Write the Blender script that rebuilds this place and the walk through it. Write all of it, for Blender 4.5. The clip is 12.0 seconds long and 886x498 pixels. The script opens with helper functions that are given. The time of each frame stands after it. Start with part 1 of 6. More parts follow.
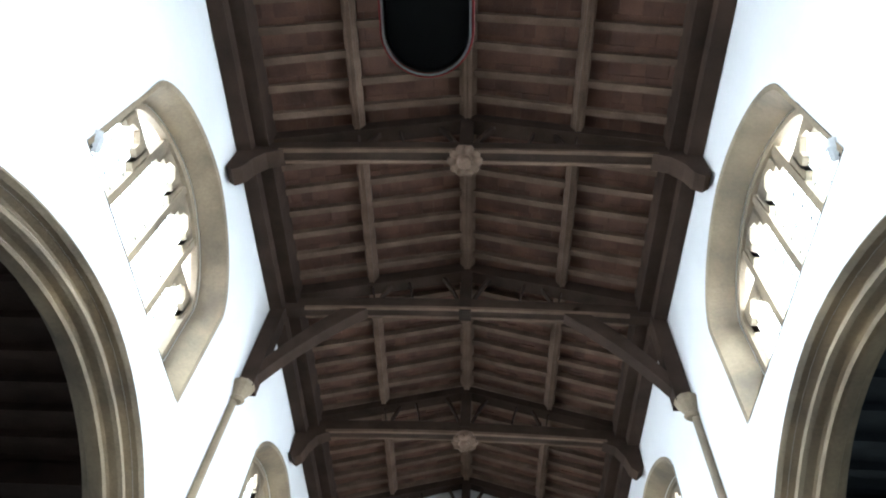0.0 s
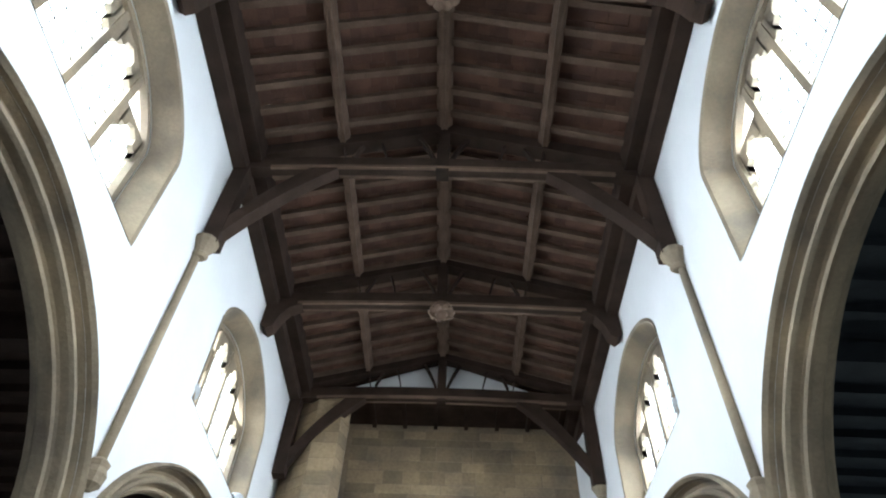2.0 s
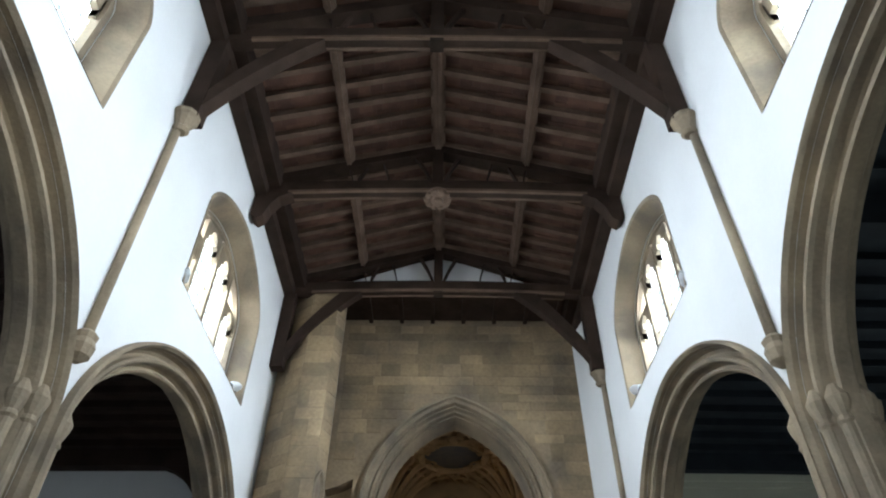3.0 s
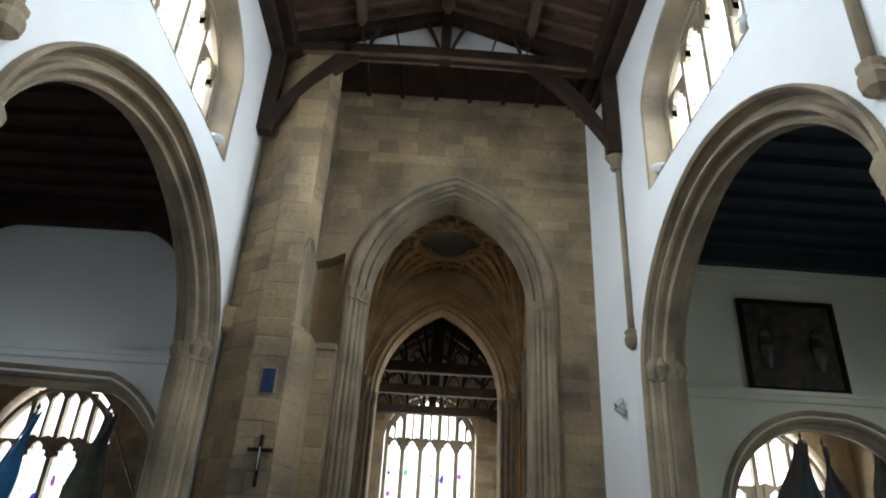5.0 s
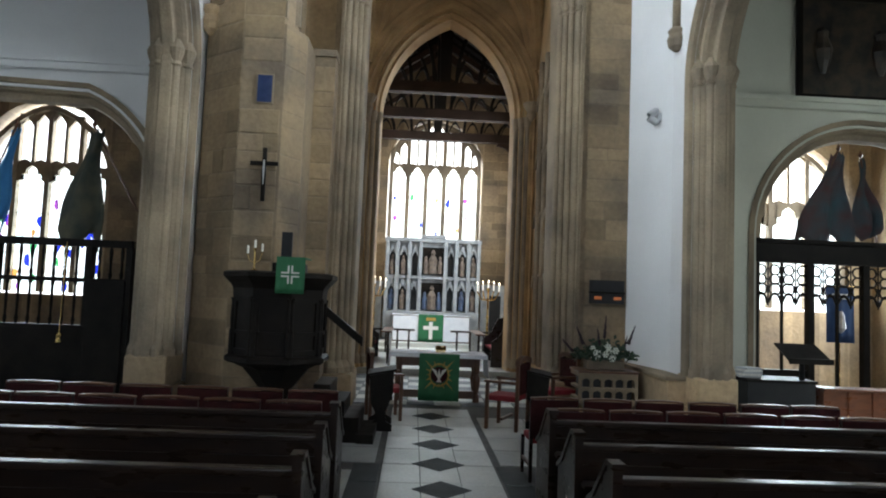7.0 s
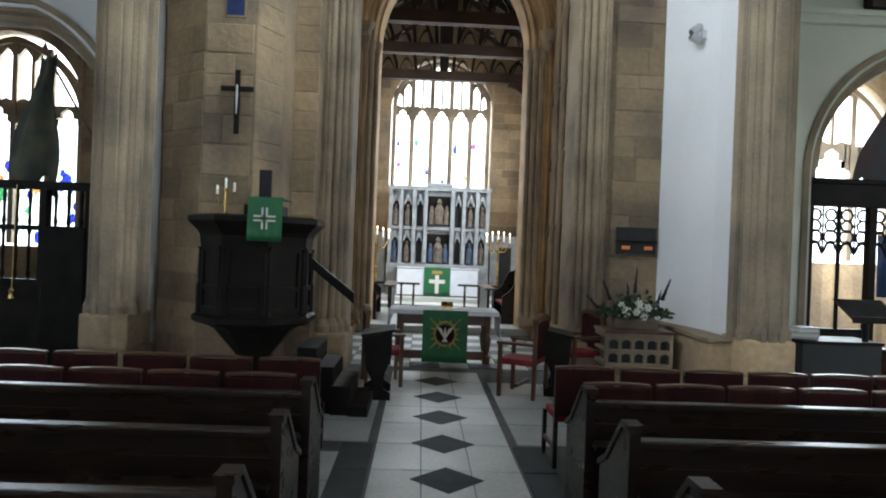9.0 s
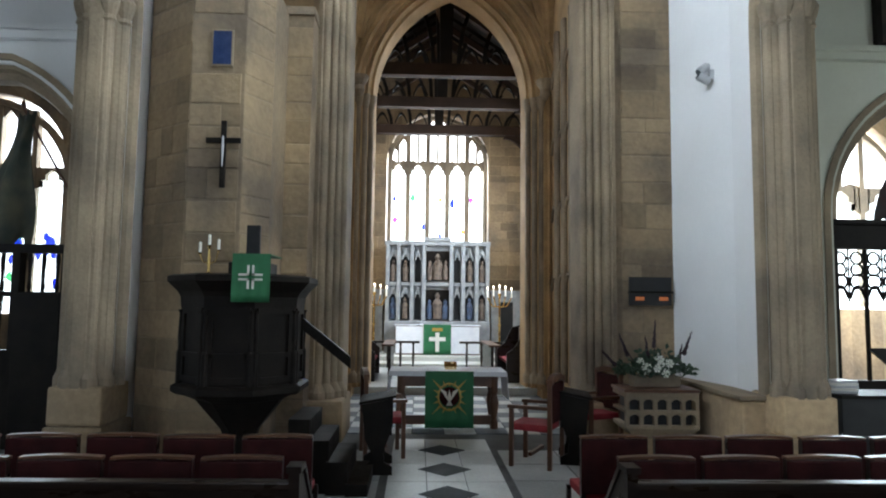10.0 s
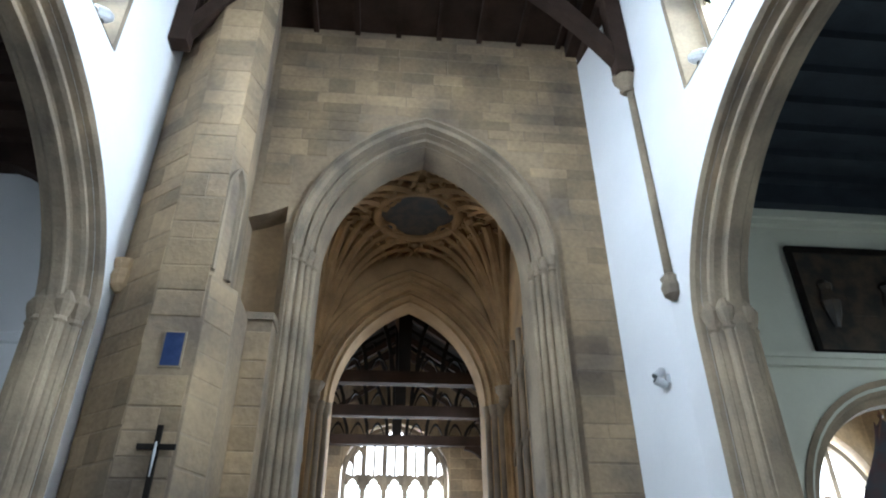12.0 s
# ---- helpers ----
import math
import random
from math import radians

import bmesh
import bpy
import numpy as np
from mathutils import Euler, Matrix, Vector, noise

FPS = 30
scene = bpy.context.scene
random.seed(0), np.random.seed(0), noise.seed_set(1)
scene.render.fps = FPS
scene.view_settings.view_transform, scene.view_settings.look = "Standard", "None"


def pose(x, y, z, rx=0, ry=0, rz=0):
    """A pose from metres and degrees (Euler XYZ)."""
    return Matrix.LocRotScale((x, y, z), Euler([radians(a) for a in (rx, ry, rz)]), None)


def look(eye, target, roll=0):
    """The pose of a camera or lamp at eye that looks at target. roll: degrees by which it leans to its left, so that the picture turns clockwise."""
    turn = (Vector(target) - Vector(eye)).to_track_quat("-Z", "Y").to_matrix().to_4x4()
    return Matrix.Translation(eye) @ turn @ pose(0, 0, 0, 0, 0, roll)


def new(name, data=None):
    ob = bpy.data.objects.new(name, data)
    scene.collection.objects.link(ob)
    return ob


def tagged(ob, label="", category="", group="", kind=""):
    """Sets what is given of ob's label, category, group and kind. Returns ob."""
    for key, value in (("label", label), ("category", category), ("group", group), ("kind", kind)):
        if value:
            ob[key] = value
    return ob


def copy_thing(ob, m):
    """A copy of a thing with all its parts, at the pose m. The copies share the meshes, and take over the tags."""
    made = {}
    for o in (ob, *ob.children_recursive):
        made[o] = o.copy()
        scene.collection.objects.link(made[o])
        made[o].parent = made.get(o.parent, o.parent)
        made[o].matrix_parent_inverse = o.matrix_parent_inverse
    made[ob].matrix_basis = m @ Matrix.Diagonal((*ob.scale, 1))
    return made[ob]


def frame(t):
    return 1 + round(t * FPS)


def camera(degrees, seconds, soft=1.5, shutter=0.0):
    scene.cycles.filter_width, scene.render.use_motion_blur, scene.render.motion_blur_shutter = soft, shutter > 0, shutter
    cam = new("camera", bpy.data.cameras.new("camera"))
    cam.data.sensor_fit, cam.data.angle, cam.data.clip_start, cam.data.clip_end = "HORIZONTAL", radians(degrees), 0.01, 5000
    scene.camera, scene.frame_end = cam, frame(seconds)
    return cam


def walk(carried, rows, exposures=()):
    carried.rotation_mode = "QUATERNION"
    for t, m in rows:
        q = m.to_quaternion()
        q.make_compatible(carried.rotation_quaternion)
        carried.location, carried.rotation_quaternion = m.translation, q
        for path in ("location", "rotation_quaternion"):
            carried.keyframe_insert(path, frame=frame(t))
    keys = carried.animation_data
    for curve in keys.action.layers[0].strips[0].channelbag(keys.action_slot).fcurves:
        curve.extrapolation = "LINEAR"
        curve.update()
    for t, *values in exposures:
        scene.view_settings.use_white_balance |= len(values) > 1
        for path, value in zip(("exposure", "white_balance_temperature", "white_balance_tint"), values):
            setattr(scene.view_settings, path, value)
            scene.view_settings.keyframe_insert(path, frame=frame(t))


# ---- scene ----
cam = camera(67.8, 12.0, soft=2.0)
PATH = [
    (0, (0.329, -0.011, 2.4), (0.205, 1.095, 4.061), 6.5),
    (0.5, (0.336, 0.139, 2.372), (0.24, 1.333, 3.974), 3.6),
    (1, (0.396, 0.501, 2.383), (0.328, 1.783, 3.917), 0.5),
    (1.5, (0.369, 0.802, 2.345), (0.274, 2.143, 3.826), 1.9),
    (2, (0.276, 1.173, 2.354), (0.236, 2.488, 3.86), 2.7),
    (2.5, (0.212, 1.572, 2.319), (0.195, 2.985, 3.735), 1.0),
    (4.5, (0.018, 3.217, 2.102), (0.032, 4.871, 3.227), 0.6),
    (5, (-0.004, 3.598, 2.105), (0.027, 5.388, 2.996), 3.2),
    (5.5, (-0.337, 3.887, 2.084), (-0.187, 5.795, 2.667), 4.3),
    (6, (-0.398, 4.188, 2.032), (-0.276, 6.152, 2.39), 1.4),
    (6.5, (-0.348, 4.491, 1.98), (-0.232, 6.475, 2.2), 1.0),
    (7, (-0.271, 4.82, 1.958), (-0.187, 6.814, 2.097), 2.3),
    (9, (-0.187, 6.204, 1.897), (-0.12, 8.203, 1.895), 2.2),
    (9.5, (-0.227, 6.503, 1.92), (-0.125, 8.496, 2.058), -0.4),
    (10, (-0.232, 6.803, 1.902), (-0.16, 8.795, 2.069), 0.7),
    (10.5, (-0.178, 7.032, 1.936), (-0.153, 9.012, 2.221), 1.4),
    (11, (-0.236, 7.151, 1.971), (-0.014, 9.056, 2.537), 2.5),
    (11.5, (-0.262, 7.156, 1.979), (-0.066, 8.974, 2.789), 0.4),
    (12, (-0.175, 7.13, 1.896), (-0.009, 8.828, 2.94), -0.4),
]
EXPOSURES = tuple((t, e, k, 9) for t, e, k in ((0.0, 1.1, 6050), (2.5, 0.75, 6050), (4.5, 0.52, 6400), (5.5, 0.68, 6150), (6.5, 0.98, 6150), (9.5, 1.35, 6050), (10.5, 1.3, 5950), (11.5, 1.2, 5850), (12.0, 1.4, 5600)))
walk(cam, [(t, look(eye, target, roll)) for t, eye, target, roll in PATH], EXPOSURES)

# ---- light ----
world = bpy.data.worlds.new("world")
scene.world = world
world.use_nodes = True
wn = world.node_tree
sky = wn.nodes.new("ShaderNodeTexSky")
sky.sky_type, sky.sun_disc = "NISHITA", False
sky.sun_elevation, sky.sun_rotation = radians(42), radians(120)
wn.nodes["Background"].inputs[1].default_value = 0.12
wn.links.new(sky.outputs[0], wn.nodes["Background"].inputs[0])
sun = new("sun", bpy.data.lights.new("sun", "SUN"))
sun.data.energy, sun.data.angle, sun.data.color = 1.5, radians(8), (1, 0.95, 0.86)
sun.matrix_world = look((20, -8, 22), (0, 4, 0))


def window_light(name, eye, target, w, h, watts, colour=(0.86, 0.94, 1.0)):
    """Daylight that enters by one window's opening."""
    d = bpy.data.lights.new(name, "AREA")
    d.shape, d.size, d.size_y, d.energy, d.color = "RECTANGLE", w, h, watts, colour
    ob = new(name, d)
    ob.matrix_world = look(eye, target)
    return ob


CLERE = (-2.1, 4.53, 11.28)
for cy in CLERE:
    window_light("daylight_north", (-6.0, cy, 10.4), (0, cy, 9.9), 4.6, 3.3, 1150)
    window_light("daylight_south", (6.0, cy, 10.4), (0, cy, 9.9), 4.6, 3.3, 1300)
window_light("daylight_east", (0.35, 29.3, 6.2), (0.35, 20, 6.0), 4.4, 5.6, 400)
window_light("daylight_chancel_south", (4.15, 24.6, 5.2), (0, 24.6, 2.0), 3.0, 4.2, 300)
window_light("daylight_chancel_north", (-3.35, 24.6, 5.2), (0, 24.6, 3.0), 3.0, 4.2, 150)
window_light("daylight_chapel_north", (-9.1, 21.5, 3.9), (-7, 10, 3.2), 3.2, 5.0, 260)
window_light("daylight_chapel_south", (9.0, 21.5, 4.2), (7.5, 10, 3.2), 2.6, 4.4, 380)
window_light("daylight_chapel_side", (11.4, 18.6, 3.2), (6, 18, 1.5), 2.6, 3.6, 220)
# Added fill from an unseen west opening, brightening faces turned west.
window_light("daylight_west", (0, -9.6, 6.5), (0, 0, 4.5), 4.2, 6.0, 200)
for cy in (0.0, 11.0):
    window_light("daylight_aisle_north", (-9.9, cy, 3.4), (0, cy, 2.6), 2.6, 3.0, 14)
    window_light("daylight_aisle_south", (9.9, cy, 3.4), (0, cy, 2.6), 2.6, 3.0, 34)


# ---- materials ----
def material(name, base, second=None, rough=0.7, scale=3.0, fine=40.0, bump=0.15, metal=0.0, island=0.0, spec=0.5, stretch=(1, 1, 1), stain=0.25, mix=0.5, grain=0.22):
    """A surface of two tones mottled at two scales, with fine relief."""
    m = bpy.data.materials.new(name)
    m.use_nodes = True
    n, l = m.node_tree.nodes, m.node_tree.links
    b = n["Principled BSDF"]
    second = second or tuple(c * 0.6 for c in base)
    tc = n.new("ShaderNodeNewGeometry")
    mp = n.new("ShaderNodeMapping")
    mp.inputs["Scale"].default_value = stretch
    l.new(tc.outputs["Position"], mp.inputs[0])
    big, small = n.new("ShaderNodeTexNoise"), n.new("ShaderNodeTexNoise")
    big.inputs["Scale"].default_value, small.inputs["Scale"].default_value = scale, fine
    big.inputs["Detail"].default_value, small.inputs["Detail"].default_value = 6, 4
    l.new(mp.outputs[0], big.inputs[0])
    l.new(mp.outputs[0], small.inputs[0])
    ramp = n.new("ShaderNodeMapRange")
    ramp.inputs[1].default_value, ramp.inputs[2].default_value = 0.5 - stain, 0.5 + stain
    l.new(big.outputs[0], ramp.inputs[0])
    c1 = n.new("ShaderNodeMix")
    c1.data_type = "RGBA"
    c1.inputs[6].default_value, c1.inputs[7].default_value = (*base, 1), (*second, 1)
    fac = ramp.outputs[0]
    if mix != 0.5:
        mm = n.new("ShaderNodeMath")
        mm.operation = "MULTIPLY"
        mm.inputs[1].default_value = mix
        l.new(fac, mm.inputs[0])
        fac = mm.outputs[0]
    l.new(fac, c1.inputs[0])
    hsv = n.new("ShaderNodeHueSaturation")
    l.new(c1.outputs[2], hsv.inputs["Color"])
    val = n.new("ShaderNodeMapRange")
    val.inputs[3].default_value, val.inputs[4].default_value = 1 - grain, 1 + grain
    l.new(small.outputs[0], val.inputs[0])
    out = val.outputs[0]
    if island:
        oi, geo, ad, rg, mu = (n.new(k) for k in ("ShaderNodeObjectInfo", "ShaderNodeNewGeometry", "ShaderNodeMath", "ShaderNodeMapRange", "ShaderNodeMath"))
        l.new(oi.outputs["Random"], ad.inputs[0])
        l.new(geo.outputs["Random Per Island"], ad.inputs[1])
        rg.inputs[2].default_value, rg.inputs[3].default_value, rg.inputs[4].default_value = 2, 1 - island, 1 + island
        l.new(ad.outputs[0], rg.inputs[0])
        mu.operation = "MULTIPLY"
        l.new(rg.outputs[0], mu.inputs[0])
        l.new(out, mu.inputs[1])
        out = mu.outputs[0]
    l.new(out, hsv.inputs["Value"])
    l.new(hsv.outputs[0], b.inputs["Base Color"])
    rr = n.new("ShaderNodeMapRange")
    rr.inputs[3].default_value, rr.inputs[4].default_value = max(rough - 0.12, 0.03), min(rough + 0.12, 1)
    l.new(big.outputs[0], rr.inputs[0])
    l.new(rr.outputs[0], b.inputs["Roughness"])
    b.inputs["Metallic"].default_value = metal
    b.inputs["Specular IOR Level"].default_value = spec
    if bump:
        bp = n.new("ShaderNodeBump")
        bp.inputs["Strength"].default_value, bp.inputs["Distance"].default_value = bump, 0.02
        l.new(small.outputs[0], bp.inputs["Height"])
        l.new(bp.outputs[0], b.inputs["Normal"])
    return m


def glow(name, colour, strength):
    m = bpy.data.materials.new(name)
    m.use_nodes = True
    b = m.node_tree.nodes["Principled BSDF"]
    b.inputs["Base Color"].default_value = (*colour, 1)
    b.inputs["Emission Color"].default_value = (*colour, 1)
    b.inputs["Emission Strength"].default_value = strength
    return m


def glass(name, colour, clear=0.9):
    """Window glass: mostly see-through, tinted, with a slight gloss."""
    m = bpy.data.materials.new(name)
    m.use_nodes = True
    n, l = m.node_tree.nodes, m.node_tree.links
    tr, gl, mx = n.new("ShaderNodeBsdfTransparent"), n.new("ShaderNodeBsdfGlossy"), n.new("ShaderNodeMixShader")
    tr.inputs[0].default_value = (*colour, 1)
    gl.inputs["Roughness"].default_value = 0.2
    mx.inputs[0].default_value = 1 - clear
    l.new(tr.outputs[0], mx.inputs[1])
    l.new(gl.outputs[0], mx.inputs[2])
    l.new(mx.outputs[0], n["Material Output"].inputs[0])
    return m


PLASTER = material("white_limewash", (0.80, 0.80, 0.80), (0.72, 0.72, 0.72), 0.85, 0.8, 18, 0.03, grain=0.03)
CREAM = material("cream_limewash", (0.66, 0.66, 0.55), (0.54, 0.54, 0.45), 0.85, 0.8, 18, 0.04, grain=0.05)
STONE = material("tan_ashlar", (0.40, 0.285, 0.158), (0.155, 0.118, 0.082), 0.88, 0.8, 13, 0.6, island=0.5, stain=0.19, grain=0.3)
JOINT = material("lime_mortar", (0.34, 0.25, 0.15), (0.14, 0.108, 0.08), 0.95, 0.8, 13, 0.6, stain=0.19, grain=0.3)
MOULD = material("dressed_limestone", (0.35, 0.27, 0.175), (0.15, 0.118, 0.084), 0.82, 1.1, 24, 0.3, stain=0.17)
GOLDSTONE = material("golden_limestone", (0.50, 0.325, 0.15), (0.24, 0.15, 0.07), 0.8, 1.6, 30, 0.3)
GREYSTONE = material("grey_carved_stone", (0.38, 0.39, 0.39), (0.22, 0.23, 0.24), 0.75, 4, 40, 0.25)
OAK = material("old_dark_oak", (0.056, 0.034, 0.024), (0.024, 0.016, 0.012), 0.8, 2, 30, 0.3, island=0.2, spec=0.12, stretch=(1, 1, 1))
BOARD = material("brown_roof_boards", (0.135, 0.068, 0.046), (0.06, 0.034, 0.025), 0.8, 1.6, 34, 0.25, island=0.35, spec=0.15)
RAFTER = material("grey_brown_rafters", (0.19, 0.125, 0.088), (0.085, 0.056, 0.04), 0.8, 2.2, 34, 0.25, island=0.2, spec=0.15)
BLACKOAK = material("blackened_oak", (0.016, 0.012, 0.009), (0.007, 0.006, 0.005), 0.55, 4, 30, 0.12, spec=0.12)
PEW = material("dark_polished_pew_oak", (0.024, 0.014, 0.009), (0.011, 0.007, 0.006), 0.3, 3, 30, 0.08, spec=0.32, stretch=(1, 4, 4))
CHAIRWOOD = material("mid_brown_chair_wood", (0.13, 0.058, 0.028), (0.065, 0.03, 0.016), 0.35, 4, 40, 0.08)
REDCLOTH = material("crimson_upholstery", (0.30, 0.022, 0.028), (0.18, 0.012, 0.016), 0.85, 6, 120, 0.2)
DARKRED = material("dark_red_upholstery", (0.042, 0.008, 0.008), (0.02, 0.005, 0.005), 0.8, 6, 120, 0.2, spec=0.15)
GREEN = material("green_silk_cloth", (0.025, 0.17, 0.06), (0.018, 0.12, 0.045), 0.6, 5, 150, 0.15)
WHITECLOTH = material("white_linen", (0.82, 0.83, 0.86), (0.70, 0.72, 0.77), 0.9, 5, 120, 0.15)
WHITE = material("off_white_thread", (0.78, 0.76, 0.70), None, 0.8, 8, 90, 0.1, mix=0.2)
GOLD = material("gold_thread", (0.55, 0.38, 0.08), (0.35, 0.23, 0.05), 0.5, 9, 90, 0.1, metal=0.3)
BRASS = material("polished_brass", (0.75, 0.53, 0.2), (0.5, 0.33, 0.11), 0.25, 6, 50, 0.05, metal=1.0)
CANDLE = material("ivory_candle", (0.85, 0.82, 0.72), None, 0.5, 5, 50, 0.02, mix=0.15)
IRON = material("black_iron", (0.02, 0.02, 0.022), None, 0.5, 6, 60, 0.1, metal=0.6)
LEAD = material("grey_lead", (0.10, 0.105, 0.11), None, 0.6, 6, 60, 0.1)
SLAB = material("grey_worn_paving", (0.38, 0.385, 0.365), (0.24, 0.245, 0.235), 0.5, 1.2, 24, 0.12, island=0.16, spec=0.3)
PALE = material("pale_worn_paving", (0.52, 0.525, 0.49), (0.36, 0.365, 0.34), 0.5, 1.2, 24, 0.12, island=0.12, spec=0.3)
SLATE = material("dark_slate_tile", (0.050, 0.056, 0.056), (0.032, 0.036, 0.036), 0.75, 3, 30, 0.1, spec=0.2, island=0.2)
GREYTILE = material("grey_blue_floor_tile", (0.14, 0.15, 0.165), (0.09, 0.10, 0.11), 0.55, 2, 30, 0.1, spec=0.3, island=0.15)
GROUT = material("floor_joint", (0.10, 0.10, 0.095), None, 0.9, 3, 30, 0.2)
BLUE = material("blue_flag_cloth", (0.06, 0.24, 0.48), (0.04, 0.17, 0.36), 0.8, 4, 100, 0.15)
NAVY = material("dark_blue_banner_cloth", (0.012, 0.05, 0.16), (0.008, 0.03, 0.10), 0.8, 4, 100, 0.15)
DARKFLAG = material("dark_green_flag_cloth", (0.02, 0.035, 0.035), (0.13, 0.12, 0.075), 0.85, 3.2, 100, 0.15)
TEALFLAG = material("faded_teal_flag_cloth", (0.03, 0.085, 0.10), (0.09, 0.03, 0.03), 0.85, 2.5, 100, 0.15)
# Black paint; also the painted shade of niches and piercings.
BLACK = material("matt_black_paint_and_niche_shade", (0.012, 0.013, 0.014), None, 0.6, 5, 60, 0.03)
RED = material("red_rim_paint", (0.45, 0.03, 0.03), None, 0.35, 5, 60, 0.02)
PAINTING = material("darkened_oil_painting", (0.022, 0.02, 0.018), (0.07, 0.05, 0.032), 0.4, 4.5, 26, 0.1, stain=0.12)
GREYMETAL = material("light_grey_casing", (0.50, 0.51, 0.52), None, 0.45, 5, 60, 0.03, mix=0.3)
LEAF = material("dark_green_leaves", (0.045, 0.085, 0.04), (0.02, 0.045, 0.025), 0.6, 12, 60, 0.1, island=0.3)
PETAL = material("white_petals", (0.75, 0.76, 0.70), (0.6, 0.62, 0.5), 0.7, 12, 60, 0.1)
SPIKE = material("deep_purple_flower_spikes", (0.03, 0.012, 0.02), None, 0.8, 12, 60, 0.2)
REDOAK = material("reddish_varnished_wood", (0.22, 0.075, 0.03), (0.12, 0.04, 0.018), 0.3, 3, 30, 0.08, stretch=(1, 4, 4))
BLUEROOF = material("dark_blue_painted_boards", (0.018, 0.026, 0.036), (0.010, 0.014, 0.02), 0.8, 2, 24, 0.15, island=0.15)
FLESH = material("painted_carving", (0.20, 0.15, 0.11), (0.08, 0.06, 0.05), 0.7, 9, 40, 0.2)
BLUEPAINT = material("blue_painted_carving", (0.06, 0.11, 0.20), (0.06, 0.06, 0.08), 0.7, 9, 40, 0.2)
CLEARGLASS = glass("old_clear_glass", (0.95, 0.98, 0.97), 0.95)
BLUEGLASS = glass("blue_glass", (0.10, 0.16, 0.75))
PURPLEGLASS = glass("purple_glass", (0.55, 0.22, 0.62))
GREENGLASS = glass("green_glass", (0.25, 0.62, 0.35))
AMBERGLASS = glass("amber_glass", (0.85, 0.55, 0.25))
BLUEPANE = material("dark_blue_pane", (0.02, 0.035, 0.10), (0.045, 0.07, 0.16), 0.15, 7, 30, 0.05)
FLAME = glow("lamp_flame", (1.0, 0.82, 0.55), 6.0)
AMBERLAMP = glow("amber_display", (0.30, 0.09, 0.025), 0.3)


# ---- mesh helpers ----
def finish(ob, bm, mat, smooth=False):
    me = bpy.data.meshes.new(ob if isinstance(ob, str) else ob.name)
    bmesh.ops.recalc_face_normals(bm, faces=bm.faces)
    bm.to_mesh(me)
    bm.free()
    me.materials.append(mat)
    if smooth:
        for p in me.polygons:
            p.use_smooth = True
    return me


def part(name, bm, mat, parent=None, label="", smooth=False):
    """Links a bmesh as one mesh object, under a thing or a part."""
    ob = new(name, finish(name, bm, mat, smooth))
    ob.parent = parent
    if label:
        ob["label"] = label
    return ob


def empty(name, place, label, category, group="", kind=""):
    ob = new(name)
    ob.location = place
    return tagged(ob, label, category, group, kind)


def structure(name, bm, mat, label, category):
    return tagged(part(name, bm, mat), label, category, kind="structure")


def box(bm, x0, x1, y0, y1, z0, z1, m=None, bevel=0.0):
    vs = [Vector((x, y, z)) for z in (z0, z1) for y in (y0, y1) for x in (x0, x1)]
    vs = [bm.verts.new(m @ v if m else v) for v in vs]
    fs = [bm.faces.new([vs[i] for i in f]) for f in ((0, 2, 3, 1), (4, 5, 7, 6), (0, 1, 5, 4), (2, 6, 7, 3), (0, 4, 6, 2), (1, 3, 7, 5))]
    if bevel:
        es = list({e for f in fs for e in f.edges})
        bmesh.ops.bevel(bm, geom=es, offset=bevel, segments=2, affect="EDGES", profile=0.6)
    return bm


def mbox(*a, **k):
    return box(bmesh.new(), *a, **k)


def prism(bm, quad0, quad1):
    """A block between two loops of as many corners."""
    a, b = [bm.verts.new(v) for v in quad0], [bm.verts.new(v) for v in quad1]
    n = len(a)
    bm.faces.new(a[::-1])
    bm.faces.new(b)
    for i in range(n):
        bm.faces.new((a[i], a[(i + 1) % n], b[(i + 1) % n], b[i]))
    return bm


def lathe(bm, profile, centre=(0, 0, 0), n=16, cap=True, m=None):
    """A turned shape from (radius, height) pairs."""
    rings = []
    for r, z in profile:
        vs = [Vector((centre[0] + r * math.cos(2 * math.pi * (i + 0.5) / n), centre[1] + r * math.sin(2 * math.pi * (i + 0.5) / n), centre[2] + z)) for i in range(n)]
        rings.append([bm.verts.new(m @ v if m else v) for v in vs])
    for a, b in zip(rings, rings[1:]):
        for i in range(n):
            bm.faces.new((a[i], a[(i + 1) % n], b[(i + 1) % n], b[i]))
    if cap:
        bm.faces.new(rings[0][::-1])
        bm.faces.new(rings[-1])
    return bm


def rod(bm, a, b, r, n=8, r2=None):
    """A round bar from a to b."""
    a, b = Vector(a), Vector(b)
    m = Matrix.Translation(a) @ (b - a).to_track_quat("Z", "Y").to_matrix().to_4x4()
    return lathe(bm, [(r, 0), (r if r2 is None else r2, (b - a).length)], n=n, m=m)


def tube(bm, pts, r, n=6):
    for a, b in zip(pts, pts[1:]):
        rod(bm, a, b, r, n)
    return bm


def arch(half, spring, rise, p=1.8, n=14, foot=None):
    """The outline of an arch from its left foot over the crown: (u, z) pairs."""
    pts = []
    for i in range(n + 1):
        a = math.pi / 2 * i / n
        u = math.cos(a)
        pts.append((-half * u, spring + rise * (1 - u ** p) ** (1 / p)))
    pts = pts + [(-u, z) for u, z in pts[-2::-1]]
    if foot is not None:
        pts = [(-half, foot)] + pts + [(half, foot)]
    return pts


